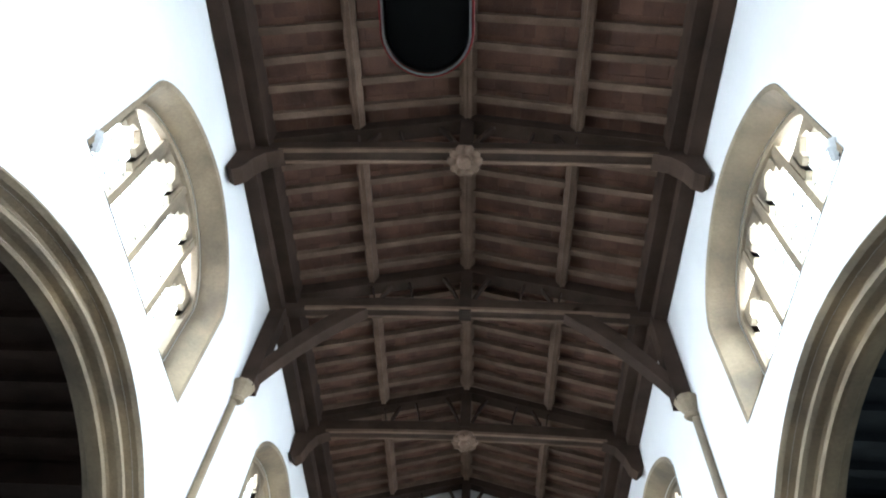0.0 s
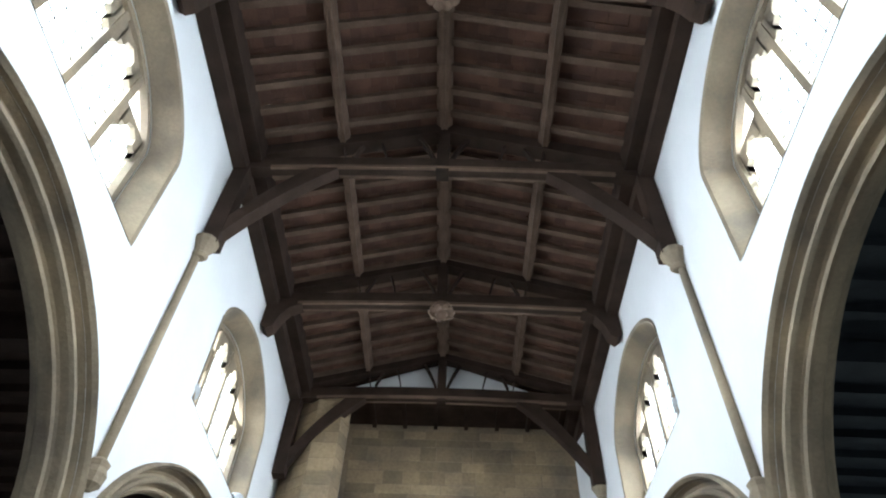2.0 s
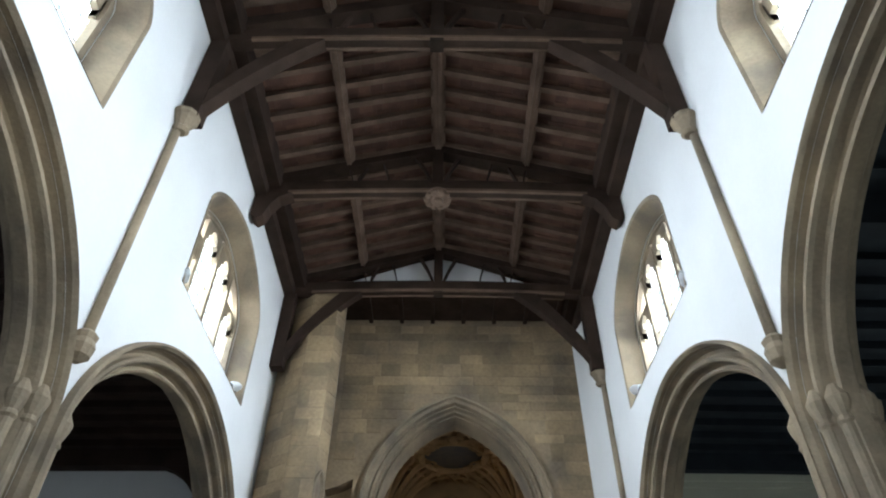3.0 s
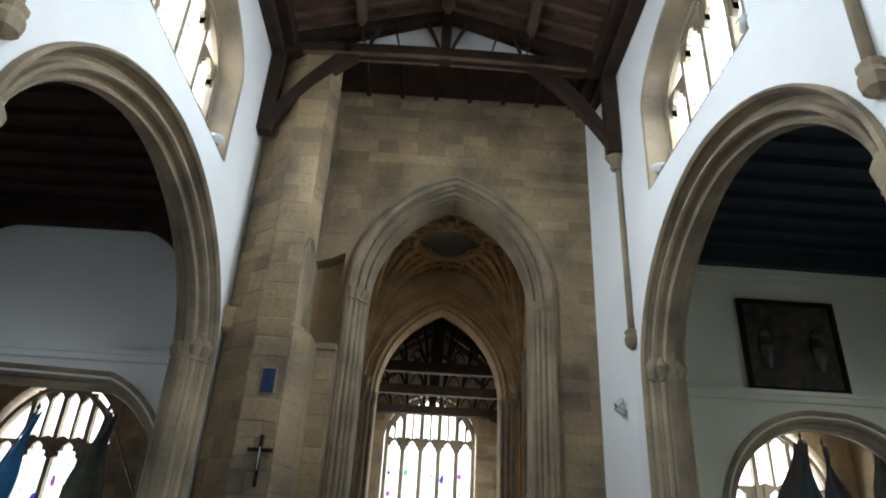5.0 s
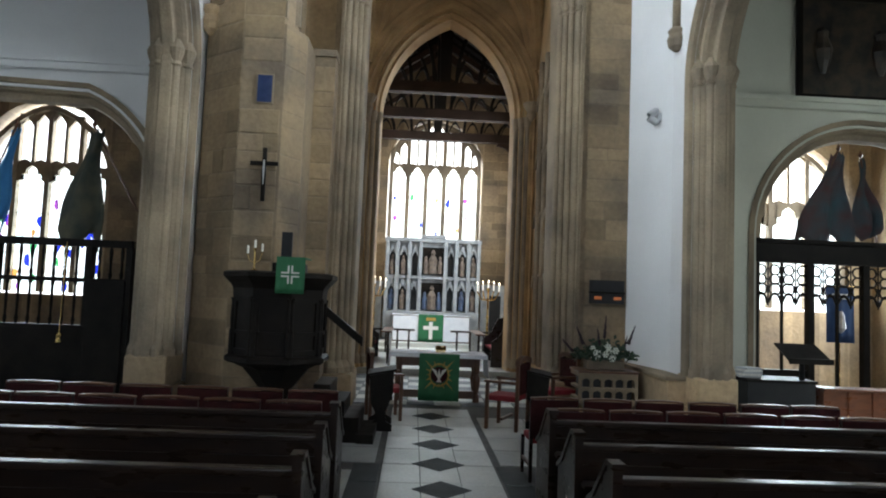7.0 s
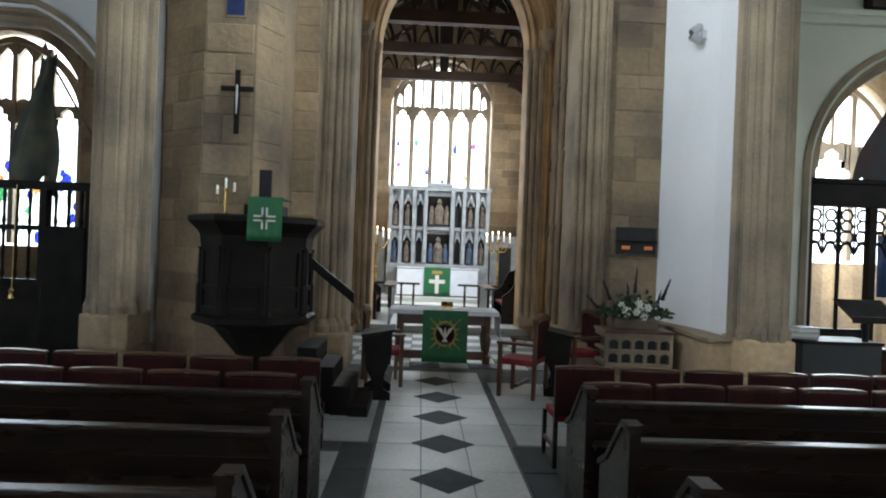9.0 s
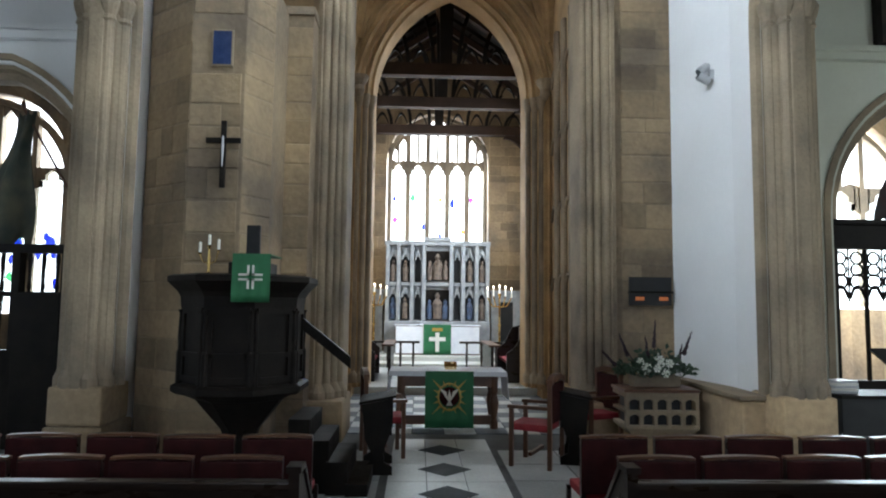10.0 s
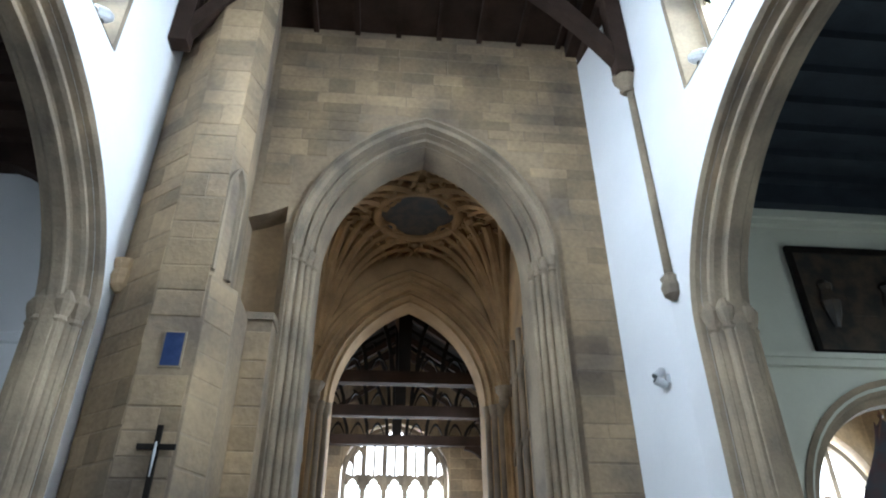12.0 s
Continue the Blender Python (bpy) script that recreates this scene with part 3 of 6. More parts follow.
TX, TY = 0.42, EASTEND
bm = bmesh.new()
tower_out = pointed(2.05, 7.3, 2.75, 14, 0)
pierced(bm, -3.65, 3.65, 0, 13.3, [(TX, tower_out, 0.0), (-2.12, [(-0.3, 7.85), (0.0, 7.95), (0.3, 8.1)], 5.85)], cross_y(TY, TY + 0.9))
wall_tower = structure("wall_tower", bm, JOINT, "tan ashlar west wall of the tower above a tall pointed arch", "wall")
bm = bmesh.new()
T_ORDER = [(-0.12, 0.0), (-0.12, -0.08), (-0.04, -0.1), (0.0, -0.02), (0.1, 0.0), (0.14, 0.12), (0.2, 0.08), (0.24, 0.2), (0.3, 0.22), (0.33, 0.34), (0.39, 0.3), (0.42, 0.45), (0.46, 0.9)]
T_ORDER = [(o * 0.74, d) for o, d in T_ORDER]
sweep(bm, lambda o: pointed(2.05 - o, 7.3, 2.75 - o, 14, 0.6), T_ORDER, lambda u, d, z: (TX + u, TY + d, z))
tower_arch = structure("tower_arch", bm, MOULD, "tall pointed limestone tower arch with deep mouldings", "arch")
for e in (-1, 1):
    for o, d in ((0.02, -0.02), (0.13, 0.06), (0.21, 0.18), (0.28, 0.29)):
        part("shaft", lathe(bmesh.new(), [(0.12, 0), (0.12, 0.12), (0.08, 0.2), (0.055, 0.24), (0.055, 6.5), (0.08, 6.53), (0.065, 6.6), (0.1, 6.72), (0.1, 6.78)], (TX + e * (2.05 - o), TY + d, 0.55), 12), MOULD, tower_arch)
    b = bmesh.new()
    x0, x1 = sorted((TX + e * 1.66, TX + e * 2.3))
    box(b, x0, x1, TY - 0.2, TY + 0.95, 0, 0.58, bevel=0.05)
    part("plinth", b, STONE, tower_arch)

# tower inside: side walls with blind panels, vault, east arch
TE = 20.4
for s, nm in ((-1, "wall_tower_north"), (1, "wall_tower_south")):
    bm = bmesh.new()
    x0, x1 = sorted((TX + s * 2.1, TX + s * 3.1))
    box(bm, x0, x1, TY + 0.9, TE, 0, 13)
    w = structure(nm, bm, GOLDSTONE, "golden limestone side wall of the tower space", "wall")
    for k in range(5):
        yy = TY + 1.0 + k * 0.62
        b = bmesh.new()
        for i in range(2):
            rod(b, (TX + s * 2.06, yy + i * 0.1, 0.5), (TX + s * 2.06, yy + i * 0.1, 7.4), 0.05, 8)
        for z in (2.2, 3.6, 5.0, 6.4):
            for i in range(6):
                a0, a1 = math.pi * i / 6, math.pi * (i + 1) / 6
                rod(b, (TX + s * 2.07, yy + 0.36 - 0.25 * math.cos(a0), z + 0.3 * math.sin(a0)), (TX + s * 2.07, yy + 0.36 - 0.25 * math.cos(a1), z + 0.3 * math.sin(a1)), 0.03, 6)
        part("blind_panel", b, MOULD, w)
bm = bmesh.new()
east_out = pointed(1.95, 6.3, 2.75, 14, 0)
pierced(bm, -5.0, 5.0, 0, 13, [(0.38, east_out, 0.0)], cross_y(TE, TE + 0.8))
structure("wall_chancel_arch", bm, GOLDSTONE, "golden limestone wall above the chancel arch", "wall")
bm = bmesh.new()
sweep(bm, lambda o: pointed(1.95 - o, 6.3, 2.75 - o, 14, 0.2), [(-0.36, 0.0), (-0.36, -0.12), (-0.3, -0.16), (-0.24, -0.12), (-0.22, -0.04), (-0.17, -0.03), (-0.14, -0.1), (-0.1, -0.07), (-0.02, -0.09), (0.02, 0.0), (0.1, 0.02), (0.13, 0.14), (0.2, 0.1), (0.25, 0.25), (0.3, 0.26), (0.34, 0.8)], lambda u, d, z: (0.38 + u, TE + d, z))
chancel_arch = structure("chancel_arch", bm, GOLDSTONE, "pointed moulded limestone chancel arch", "arch")
for e in (-1, 1):
    for o, d in ((0.02, -0.02), (0.15, 0.07), (0.27, 0.2)):
        part("shaft", lathe(bmesh.new(), [(0.1, 0), (0.1, 0.15), (0.06, 0.24), (0.06, 5.7), (0.09, 5.8), (0.11, 5.95), (0.11, 6.0)], (0.38 + e * (1.95 - o), TE + d, 0.3), 12), MOULD, chancel_arch)

# fan vault with a central ring
VC, VZ = Vector((TX, (TY + 0.9 + TE) / 2, 0)), 9.9
VW, VD = 2.12, (TE - TY - 0.9) / 2


def vault_point(u, v):
    """u, v in -1..1 over the tower bay: the fan-vault surface."""
    du, dv = (1 - abs(u)) * VW, (1 - abs(v)) * VD
    r = min(1.0, math.hypot(du, dv) / 2.0)
    return Vector((VC.x + u * VW, VC.y + v * VD, 6.6 + (VZ - 6.6) * (1 - (1 - r) ** 2.2) ** 0.6))


bm = bmesh.new()
N = 28
grid = [[bm.verts.new(vault_point(-1 + 2 * i / N, -1 + 2 * j / N)) for j in range(N + 1)] for i in range(N + 1)]
for i in range(N):
    for j in range(N):
        bm.faces.new((grid[i][j], grid[i + 1][j], grid[i + 1][j + 1], grid[i][j + 1]))
vault = tagged(part("ceiling_vault", bm, GOLDSTONE, smooth=True), "golden stone fan vault under the tower", "ceiling", kind="structure")
bm = bmesh.new()
for su in (-1, 1):
    for sv in (-1, 1):
        for k in range(1, 8):
            a = math.pi / 2 * k / 8
            pts = []
            for i in range(11):
                r = 0.12 + 1.95 * i / 10
                du, dv = r * math.cos(a), r * math.sin(a)
                if du > VW or dv > VD:
                    break
                pts.append(vault_point(su * (1 - du / VW), sv * (1 - dv / VD)) - Vector((0, 0, 0.09)))
            tube(bm, pts, 0.11 if k % 2 == 0 else 0.075, 6)
        for r in (1.35, 1.68, 1.95):
            for k in range(8):
                a0, a1 = math.pi / 2 * k / 8, math.pi / 2 * (k + 1) / 8
                pts = []
                for i in range(7):
                    a, rr = a0 + (a1 - a0) * i / 6, r + 0.13 * math.sin(math.pi * i / 6)
                    du, dv = rr * math.cos(a), rr * math.sin(a)
                    if du <= VW and dv <= VD:
                        pts.append(vault_point(su * (1 - du / VW), sv * (1 - dv / VD)) - Vector((0, 0, 0.07)))
                tube(bm, pts, 0.06, 5)
tagged(part("ceiling_vault_ribs", bm, GOLDSTONE), "stone ribs fanning over the tower vault", "ceiling", kind="structure")
root = empty("vault_ring", (VC.x, VC.y, VZ - 0.1), "carved stone ring around a dark painted bell hatch", "vault boss")
b = bmesh.new()
lathe(b, [(0.86 + 0.1 * math.cos(2 * math.pi * k / 10), 0.1 * math.sin(2 * math.pi * k / 10)) for k in range(11)], n=40, cap=False)
part("ring", b, GOLDSTONE, root)
part("hatch", lathe(bmesh.new(), [(0.8, 0.0), (0.8, 0.05)], n=32), PAINTING, root, "dark painted wooden hatch")
for i in range(12):
    a = 2 * math.pi * i / 12
    part("carved_boss", lathe(bmesh.new(), [(0.02, -0.12), (0.1, -0.08), (0.13, 0.0), (0.1, 0.06)], (1.1 * math.cos(a), 1.05 * math.sin(a), -0.02), 8), GOLDSTONE, root)
for su in (-1, 1):
    for sv in (-1, 1):
        c = empty("vault_corbel", (TX + su * 1.95, VC.y + sv * (VD - 0.12), 6.45), "carved limestone corbel at the springing of the vault", "corbel", "vault corbels")
        part("carving", lathe(bmesh.new(), [(0.04, -0.25), (0.12, -0.12), (0.1, -0.02), (0.18, 0.1), (0.2, 0.18)], n=10), MOULD, c)

# stair turret
bm = bmesh.new()
LOW = [(-3.62, 14.95), (-2.92, 14.4), (-2.3, 14.4), (-2.06, 14.85), (-2.06, 15.6), (-1.72, 15.6), (-1.72, 16.08), (-3.62, 16.08)]
MID = [(-3.62, 14.95), (-2.92, 14.4), (-2.36, 14.4), (-2.2, 14.8), (-2.42, 16.08), (-3.62, 16.08)]
for poly, z0, z1 in ((LOW, 0, 5.85), (MID, 5.85, 12.1)):
    prism(bm, [(x, y, z0) for x, y in poly], [(x, y, z1) for x, y in poly])
turret = structure("wall_turret", bm, JOINT, "polygonal tan ashlar stair turret built against the tower", "wall")
b = bmesh.new()
prism(b, [(-2.14, 15.56, 5.82), (-1.7, 15.56, 5.82), (-1.7, 16.08, 5.82), (-2.14, 16.08, 5.82)], [(-2.14, 15.62, 5.96), (-1.72, 15.62, 5.96), (-1.72, 16.08, 6.02), (-2.14, 16.08, 6.02)])
part("weathering_ledge", b, MOULD, turret)
part("recess_back", mbox(-2.5, -1.76, TY + 0.42, TY + 0.5, 5.8, 8.2), STONE, turret, "weathered brown back of a sloping-headed recess")
face = Vector((0.16, 0.4, 0)).normalized()
out = Vector((face.y, -face.x, 0))
mid = Vector((-2.28, 14.6, 0))
b = bmesh.new()
sweep(b, lambda o: pointed(0.17 - o, 7.2, 0.42 - o, 8, 5.95), [(-0.03, 0.0), (-0.03, 0.05), (0.01, 0.055), (0.03, 0.02), (0.05, 0.03), (0.07, 0.0)], lambda u, d, z: mid + face * u + out * d + Vector((0, 0, z)))
part("blind_arch", b, MOULD, turret, "small blind pointed arch on the turret")
b = bmesh.new()
box(b, -2.69, -2.44, 14.375, 14.42, 4.64, 5.08)
fr = part("window_frame", b, MOULD, turret)
b = bmesh.new()
box(b, -2.67, -2.46, 14.368, 14.373, 4.66, 5.06)
part("pane", b, BLUEPANE, turret, "small dark blue turret window pane")

# aisles
AISLE = {-1: dict(x1=-9.6, arch_c=-6.8, half=2.45, mat=PLASTER, roof=OAK), 1: dict(x1=9.6, arch_c=7.3, half=2.0, mat=CREAM, roof=BLUEROOF)}
AY = 15.45
for s, nm in ((-1, "north"), (1, "south")):
    A = AISLE[s]
    inner = s * (HALF + PIER)
    a, c = sorted((inner, A["x1"]))
    bm = bmesh.new()
    ap = pointed(A["half"] - 0.05, 3.2, 1.85, 12, 0)
    pierced(bm, a, c, 0, 9.0, [(A["arch_c"], ap, 0)], cross_y(AY, AY + 0.6))
    structure("wall_%s_aisle_east" % nm, bm, A["mat"], "limewashed aisle end wall with a pointed chapel arch", "wall")
    bm = bmesh.new()
    prof = [(-0.08, 0.0), (-0.08, -0.03), (0.0, -0.04), (0.02, 0.05), (0.1, 0.07), (0.13, 0.16), (0.22, 0.18), (0.25, 0.3)]
    prof = prof + [(o, 0.6 - d) for o, d in prof[::-1]]
    sweep(bm, lambda o: pointed(A["half"] - o, 3.2, 1.9 - o, 12, 0), prof, lambda u, d, z: (A["arch_c"] + u, AY + d, z))
    structure("chapel_arch", bm, MOULD, "pointed tan stone arch into the side chapel", "arch")
    bm = bmesh.new()
    box(bm, a, c, AY - 0.13, AY, 5.42, 5.5)
    box(bm, a, c, AY - 0.08, AY, 5.36, 5.42)
    box(bm, a, c, AY - 0.11, AY - 0.02, 5.30, 5.36)
    structure("trim", bm, A["mat"], "painted string course ledge across the aisle wall", "ledge")
    bm = bmesh.new()
    wy = arch(1.25, 4.2, 0.8, 1.8, 8, 2.0)
    pierced(bm, WESTEND, AY, 0, 8.7, [(0.0, wy, 2.0), (11.0, wy, 2.0)], cross_x(A["x1"], A["x1"] + s * 0.5))
    structure("wall_%s_aisle" % nm, bm, A["mat"], "limewashed outer aisle wall with windows", "wall")
    bm = bmesh.new()
    zi, zo = 8.45, 8.4
    prism(bm, [(inner, WESTEND, zi), (A["x1"] + s * 0.5, WESTEND, zo), (A["x1"] + s * 0.5, WESTEND, zo + 0.15), (inner, WESTEND, zi + 0.15)],
          [(inner, AY, zi), (A["x1"] + s * 0.5, AY, zo), (A["x1"] + s * 0.5, AY, zo + 0.15), (inner, AY, zi + 0.15)])
    y = WESTEND + 0.3
    while y < AY - 0.2:
        prism(bm, [(inner, y, zi - 0.14), (A["x1"], y, zo - 0.14), (A["x1"], y, zo + 0.01), (inner, y, zi + 0.01)], [(inner, y + 0.14, zi - 0.14), (A["x1"], y + 0.14, zo - 0.14), (A["x1"], y + 0.14, zo + 0.01), (inner, y + 0.14, zi + 0.01)])
        y += 0.55
    for y in (1.1, 7.8, 15.1):
        prism(bm, [(inner, y, zi - 0.5), (A["x1"], y, zo - 0.5), (A["x1"], y, zo - 0.1), (inner, y, zi - 0.1)], [(inner, y + 0.28, zi - 0.5), (A["x1"], y + 0.28, zo - 0.5), (A["x1"], y + 0.28, zo - 0.1), (inner, y + 0.28, zi - 0.1)])
    structure("ceiling_%s_aisle" % nm, bm, A["roof"], "dark lean-to timber aisle ceiling", "ceiling")
    if s < 0:
        for foot, head in ((-4.5, -5.85), (-9.55, -7.8)):
            b = bmesh.new()
            line = [(foot + (head - foot) * (1 - math.cos(math.pi / 2 * i / 10)), 6.0 + 1.95 * math.sin(math.pi / 2 * i / 10)) for i in range(11)]
            ribbon(b, line, [(foot, 8.1)] * 11, 15.12, 15.36)
            structure("aisle_brace", b, OAK, "dark curved timber brace under the aisle beam", "roof beam")
    # side chapel
    bm = bmesh.new()
    if s < 0:
        hole = [(-9.1, pointed(1.55, 4.6, 1.6, 10, 1.6), 1.6)]
    else:
        hole = [(9.0, pointed(1.45, 4.4, 1.7, 10, 1.9), 1.9)]
    pierced(bm, a - (1.9 if s < 0 else 0), c + (1.9 if s > 0 else 0), 0, 7.5, hole, cross_y(20.6, 21.2))
    structure("wall_%s_chapel_east" % nm, bm, STONE, "tan rubble stone chapel wall with a traceried window", "wall")
    bm = bmesh.new()
    xo = s * 11.0
    if s > 0:
        pierced(bm, AY + 0.6, 20.6, 0, 7.5, [(18.6, pointed(1.2, 3.9, 1.2, 8, 1.6), 1.6)], cross_x(xo, xo + 0.5))
    else:
        box(bm, xo - 0.5, xo, AY + 0.6, 20.6, 0, 7.5)
    structure("wall_%s_chapel_side" % nm, bm, STONE, "tan stone outer wall of the chapel", "wall")
    bm = bmesh.new()
    x0, x1 = sorted((s * 3.6, s * 11.5))
    box(bm, x0, x1, AY + 0.6, 21.2, 7.5, 7.7)
    structure("ceiling_%s_chapel" % nm, bm, OAK, "dark oak chapel ceiling", "ceiling")
    bm = bmesh.new()
    x0, x1 = sorted((s * 9.6, s * 11.5))
    box(bm, x0, x1, AY, AY + 0.598, 0, 7.5)
    structure("wall_%s_chapel_west" % nm, bm, STONE, "stone return wall of the chapel", "wall")
tracery_window("window_7", -9.1, 4, 1.5, 1.65, 4.6, 1.5, lambda u, d, z: (u, 20.85 + d, z), 0.12, "tall stone chapel window with stained glass figures", p=1.6, colours=9)
tracery_window("window_8", 9.0, 3, 1.4, 1.95, 4.4, 1.6, lambda u, d, z: (u, 20.85 + d, z), 0.12, "three-light stone chapel window glaring with daylight", p=1.6)

# chancel
CE = 28.6
bm = bmesh.new()
for x0, x1 in ((-3.2, -2.5), (3.3, 4.0)):
    pierced(bm, TE + 0.8, CE, 0, 9.2, [(24.6, pointed(1.4, 5.2, 1.8, 8, 3.2), 3.2)], cross_x(x0, x1))
structure("wall_chancel", bm, STONE, "tan stone side walls of the chancel", "wall")
bm = bmesh.new()
pierced(bm, -3.2, 4.0, 0, 12, [(0.35, arch(1.72, 6.7, 1.62, 1.9, 12, 3.95), 3.95)], cross_y(CE, CE + 0.6))
structure("wall_chancel_east", bm, STONE, "tan stone east wall of the chancel around its great window", "wall")
tracery_window("window_9", 0.35, 5, 1.66, 4.0, 6.7, 1.55, lambda u, d, z: (u, CE + 0.25 + d, z), 0.12, "five-light perpendicular east window with stained glass", p=1.9, colours=2, bar=0.075, head=6.45)
bm = bmesh.new()
for s in (-1, 1):
    prism(bm, [(0.35, TE + 0.8, 11.2), (0.35 + s * 3.6, TE + 0.8, 8.9), (0.35 + s * 3.6, TE + 0.8, 9.1), (0.35, TE + 0.8, 11.4)], [(0.35, CE, 11.2), (0.35 + s * 3.6, CE, 8.9), (0.35 + s * 3.6, CE, 9.1), (0.35, CE, 11.4)])
    for k in range(12):
        y = TE + 1.0 + k * 0.62
        prism(bm, [(0.35, y, 11.08), (0.35 + s * 3.6, y, 8.78), (0.35 + s * 3.6, y, 8.92), (0.35, y, 11.22)], [(0.35, y + 0.16, 11.08), (0.35 + s * 3.6, y + 0.16, 8.78), (0.35 + s * 3.6, y + 0.16, 8.92), (0.35, y + 0.16, 11.22)])
structure("ceiling_chancel", bm, BLACKOAK, "near-black steep timber chancel ceiling", "ceiling")
for y, z in ((22.4, 7.4), (25.0, 7.4), (27.9, 7.4)):
    t = empty("chancel_truss", (0.35, y, z), "blackened oak chancel truss with pierced tracery", "roof truss", "chancel trusses")
    b = bmesh.new()
    box(b, -3.0, 3.0, -0.13, 0.13, 0, 0.3)
    part("tie_beam", b, OAK, t)
    for s in (-1, 1):
        b = bmesh.new()
        prism(b, [(0, -0.1, 3.1), (s * 2.95, -0.1, 1.1), (s * 2.95, -0.1, 1.35), (0, -0.1, 3.4)], [(0, 0.1, 3.1), (s * 2.95, 0.1, 1.1), (s * 2.95, 0.1, 1.35), (0, 0.1, 3.4)])
        part("rafter", b, OAK, t)
        b = bmesh.new()
        line = [(2.9 - 0.8 * (1 - math.cos(math.pi / 2 * i / 10)), -1.0 + 1.0 * math.sin(math.pi / 2 * i / 10)) for i in range(11)]
        ribbon(b, [(s * x, z - 0.09) for x, z in line], [(s * min(x + 0.14, 2.98), z + 0.1) for x, z in line], -0.08, 0.08)
        part("brace", b, OAK, t)
        b = bmesh.new()
        prism(b, [(s * 0.2, -0.07, 2.2), (s * 1.9, -0.07, 1.1), (s * 1.9, -0.07, 1.26), (s * 0.2, -0.07, 2.4)], [(s * 0.2, 0.07, 2.2), (s * 1.9, 0.07, 1.1), (s * 1.9, 0.07, 1.26), (s * 0.2, 0.07, 2.4)])
        part("collar_brace", b, OAK, t)
        for k in range(4):
            xa = 0.3 + 0.62 * k
            top = 1.9 - 0.42 * k
            b = bmesh.new()
            line = [(s * (xa + 0.5 * q * q), 0.28 + top * q) for q in (0, 0.25, 0.5, 0.75, 1)]
            ribbon(b, [(x - 0.05, z) for x, z in line], [(x + 0.05, z) for x, z in line], -0.05, 0.05)
            part("strut", b, BLACKOAK, t)
            b = bmesh.new()
            line = [(s * (xa + 0.1 + 0.42 * q), 0.3 + 0.34 * math.sin(math.pi * q)) for q in (0, 0.17, 0.33, 0.5, 0.67, 0.83, 1)]
            ribbon(b, line, [(x, z + 0.09) for x, z in line], -0.03, 0.03)
            part("cusp", b, BLACKOAK, t)
    b = bmesh.new()
    prism(b, [(-0.14, -0.12, 0.3), (0.14, -0.12, 0.3), (0.14, 0.12, 0.3), (-0.14, 0.12, 0.3)], [(-0.2, -0.12, 3.2), (0.2, -0.12, 3.2), (0.2, 0.12, 3.2), (-0.2, 0.12, 3.2)])
    part("king_post", b, BLACKOAK, t)
    part("pendant_boss", lathe(bmesh.new(), [(0.02, -0.5), (0.1, -0.3), (0.2, 0.0), (0.24, 0.15), (0.14, 0.3)], (0, -0.1, 2.7), 8), RAFTER, t, "weathered carved pendant")
bm = bmesh.new()
box(bm, -2.5, 3.3, 21.0, CE, -0.012, 0.14)
box(bm, -2.5, 3.3, 25.3, CE, 0.14, 0.24)
box(bm, -1.6, 2.3, 26.3, CE, 0.24, 0.36)
structure("chancel_floor", bm, PALE, "pale stone chancel floor rising in shallow steps", "floor")

# west end (unseen, its opening added for the fill light) and closing walls
bm = bmesh.new()
pierced(bm, -10.1, 11.5, 0, 13.4, [(0.0, pointed(2.1, 6.6, 2.6, 10, 3.6), 3.6)], cross_y(WESTEND - 0.6, WESTEND))
structure("wall_west", bm, PLASTER, "unseen limewashed west wall with an opening for the fill light", "wall")
for x0, x1 in ((-5.0, -3.65), (3.65, 5.0)):
    structure("wall_tower_return", mbox(x0, x1, EASTEND, EASTEND + 0.9, 0, 13), STONE, "stone return of the tower wall", "wall")


# ---- pews and chairs ----
def pew(x0, x1, y):
    """A long pew facing the altar; y is the line of its back."""
    root = empty("pew", (x0, y, 0), "long dark polished oak pew with sloped bench ends", "pew", "nave pews")
    w = x1 - x0
    part("backrest", mbox(0.05, w - 0.05, -0.02, 0.02, 0.08, 0.86), PEW, root)
    part("top_rail", mbox(0.04, w - 0.04, -0.05, 0.045, 0.86, 0.91, bevel=0.012), PEW, root)
    part("seat", mbox(0.05, w - 0.05, 0.02, 0.42, 0.40, 0.44, bevel=0.01), PEW, root)
    part("book_shelf", mbox(0.05, w - 0.05, -0.17, -0.02, 0.62, 0.645), PEW, root)
    part("mid_rail", mbox(0.05, w - 0.05, -0.032, -0.02, 0.70, 0.76), PEW, root)
    for x in (0, w - 0.06):
        b = bmesh.new()
        side = [(-0.08, 0), (0.46, 0), (0.46, 0.62), (0.30, 0.70), (0.02, 0.97), (-0.08, 0.97)]
        prism(b, [(x, u, z) for u, z in side], [(x + 0.06, u, z) for u, z in side])
        e = part("bench_end", b, PEW, root)
        b = bmesh.new()
        cap = [(-0.10, 0.97), (0.03, 0.97), (0.31, 0.70), (0.48, 0.62), (0.48, 0.65), (0.32, 0.735), (0.04, 1.005), (-0.10, 1.005)]
        prism(b, [(x - 0.012, u, z) for u, z in cap], [(x + 0.072, u, z) for u, z in cap])
        part("capping", b, PEW, e)
    return root


for k in range(15):
    y = 10.62 - 0.9 * k
    wide = 4.7 if 8.5 < y < 12 or 2.0 < y < 6.9 else 3.35
    pew(-wide, -0.87, y)
    pew(0.95, wide, y)


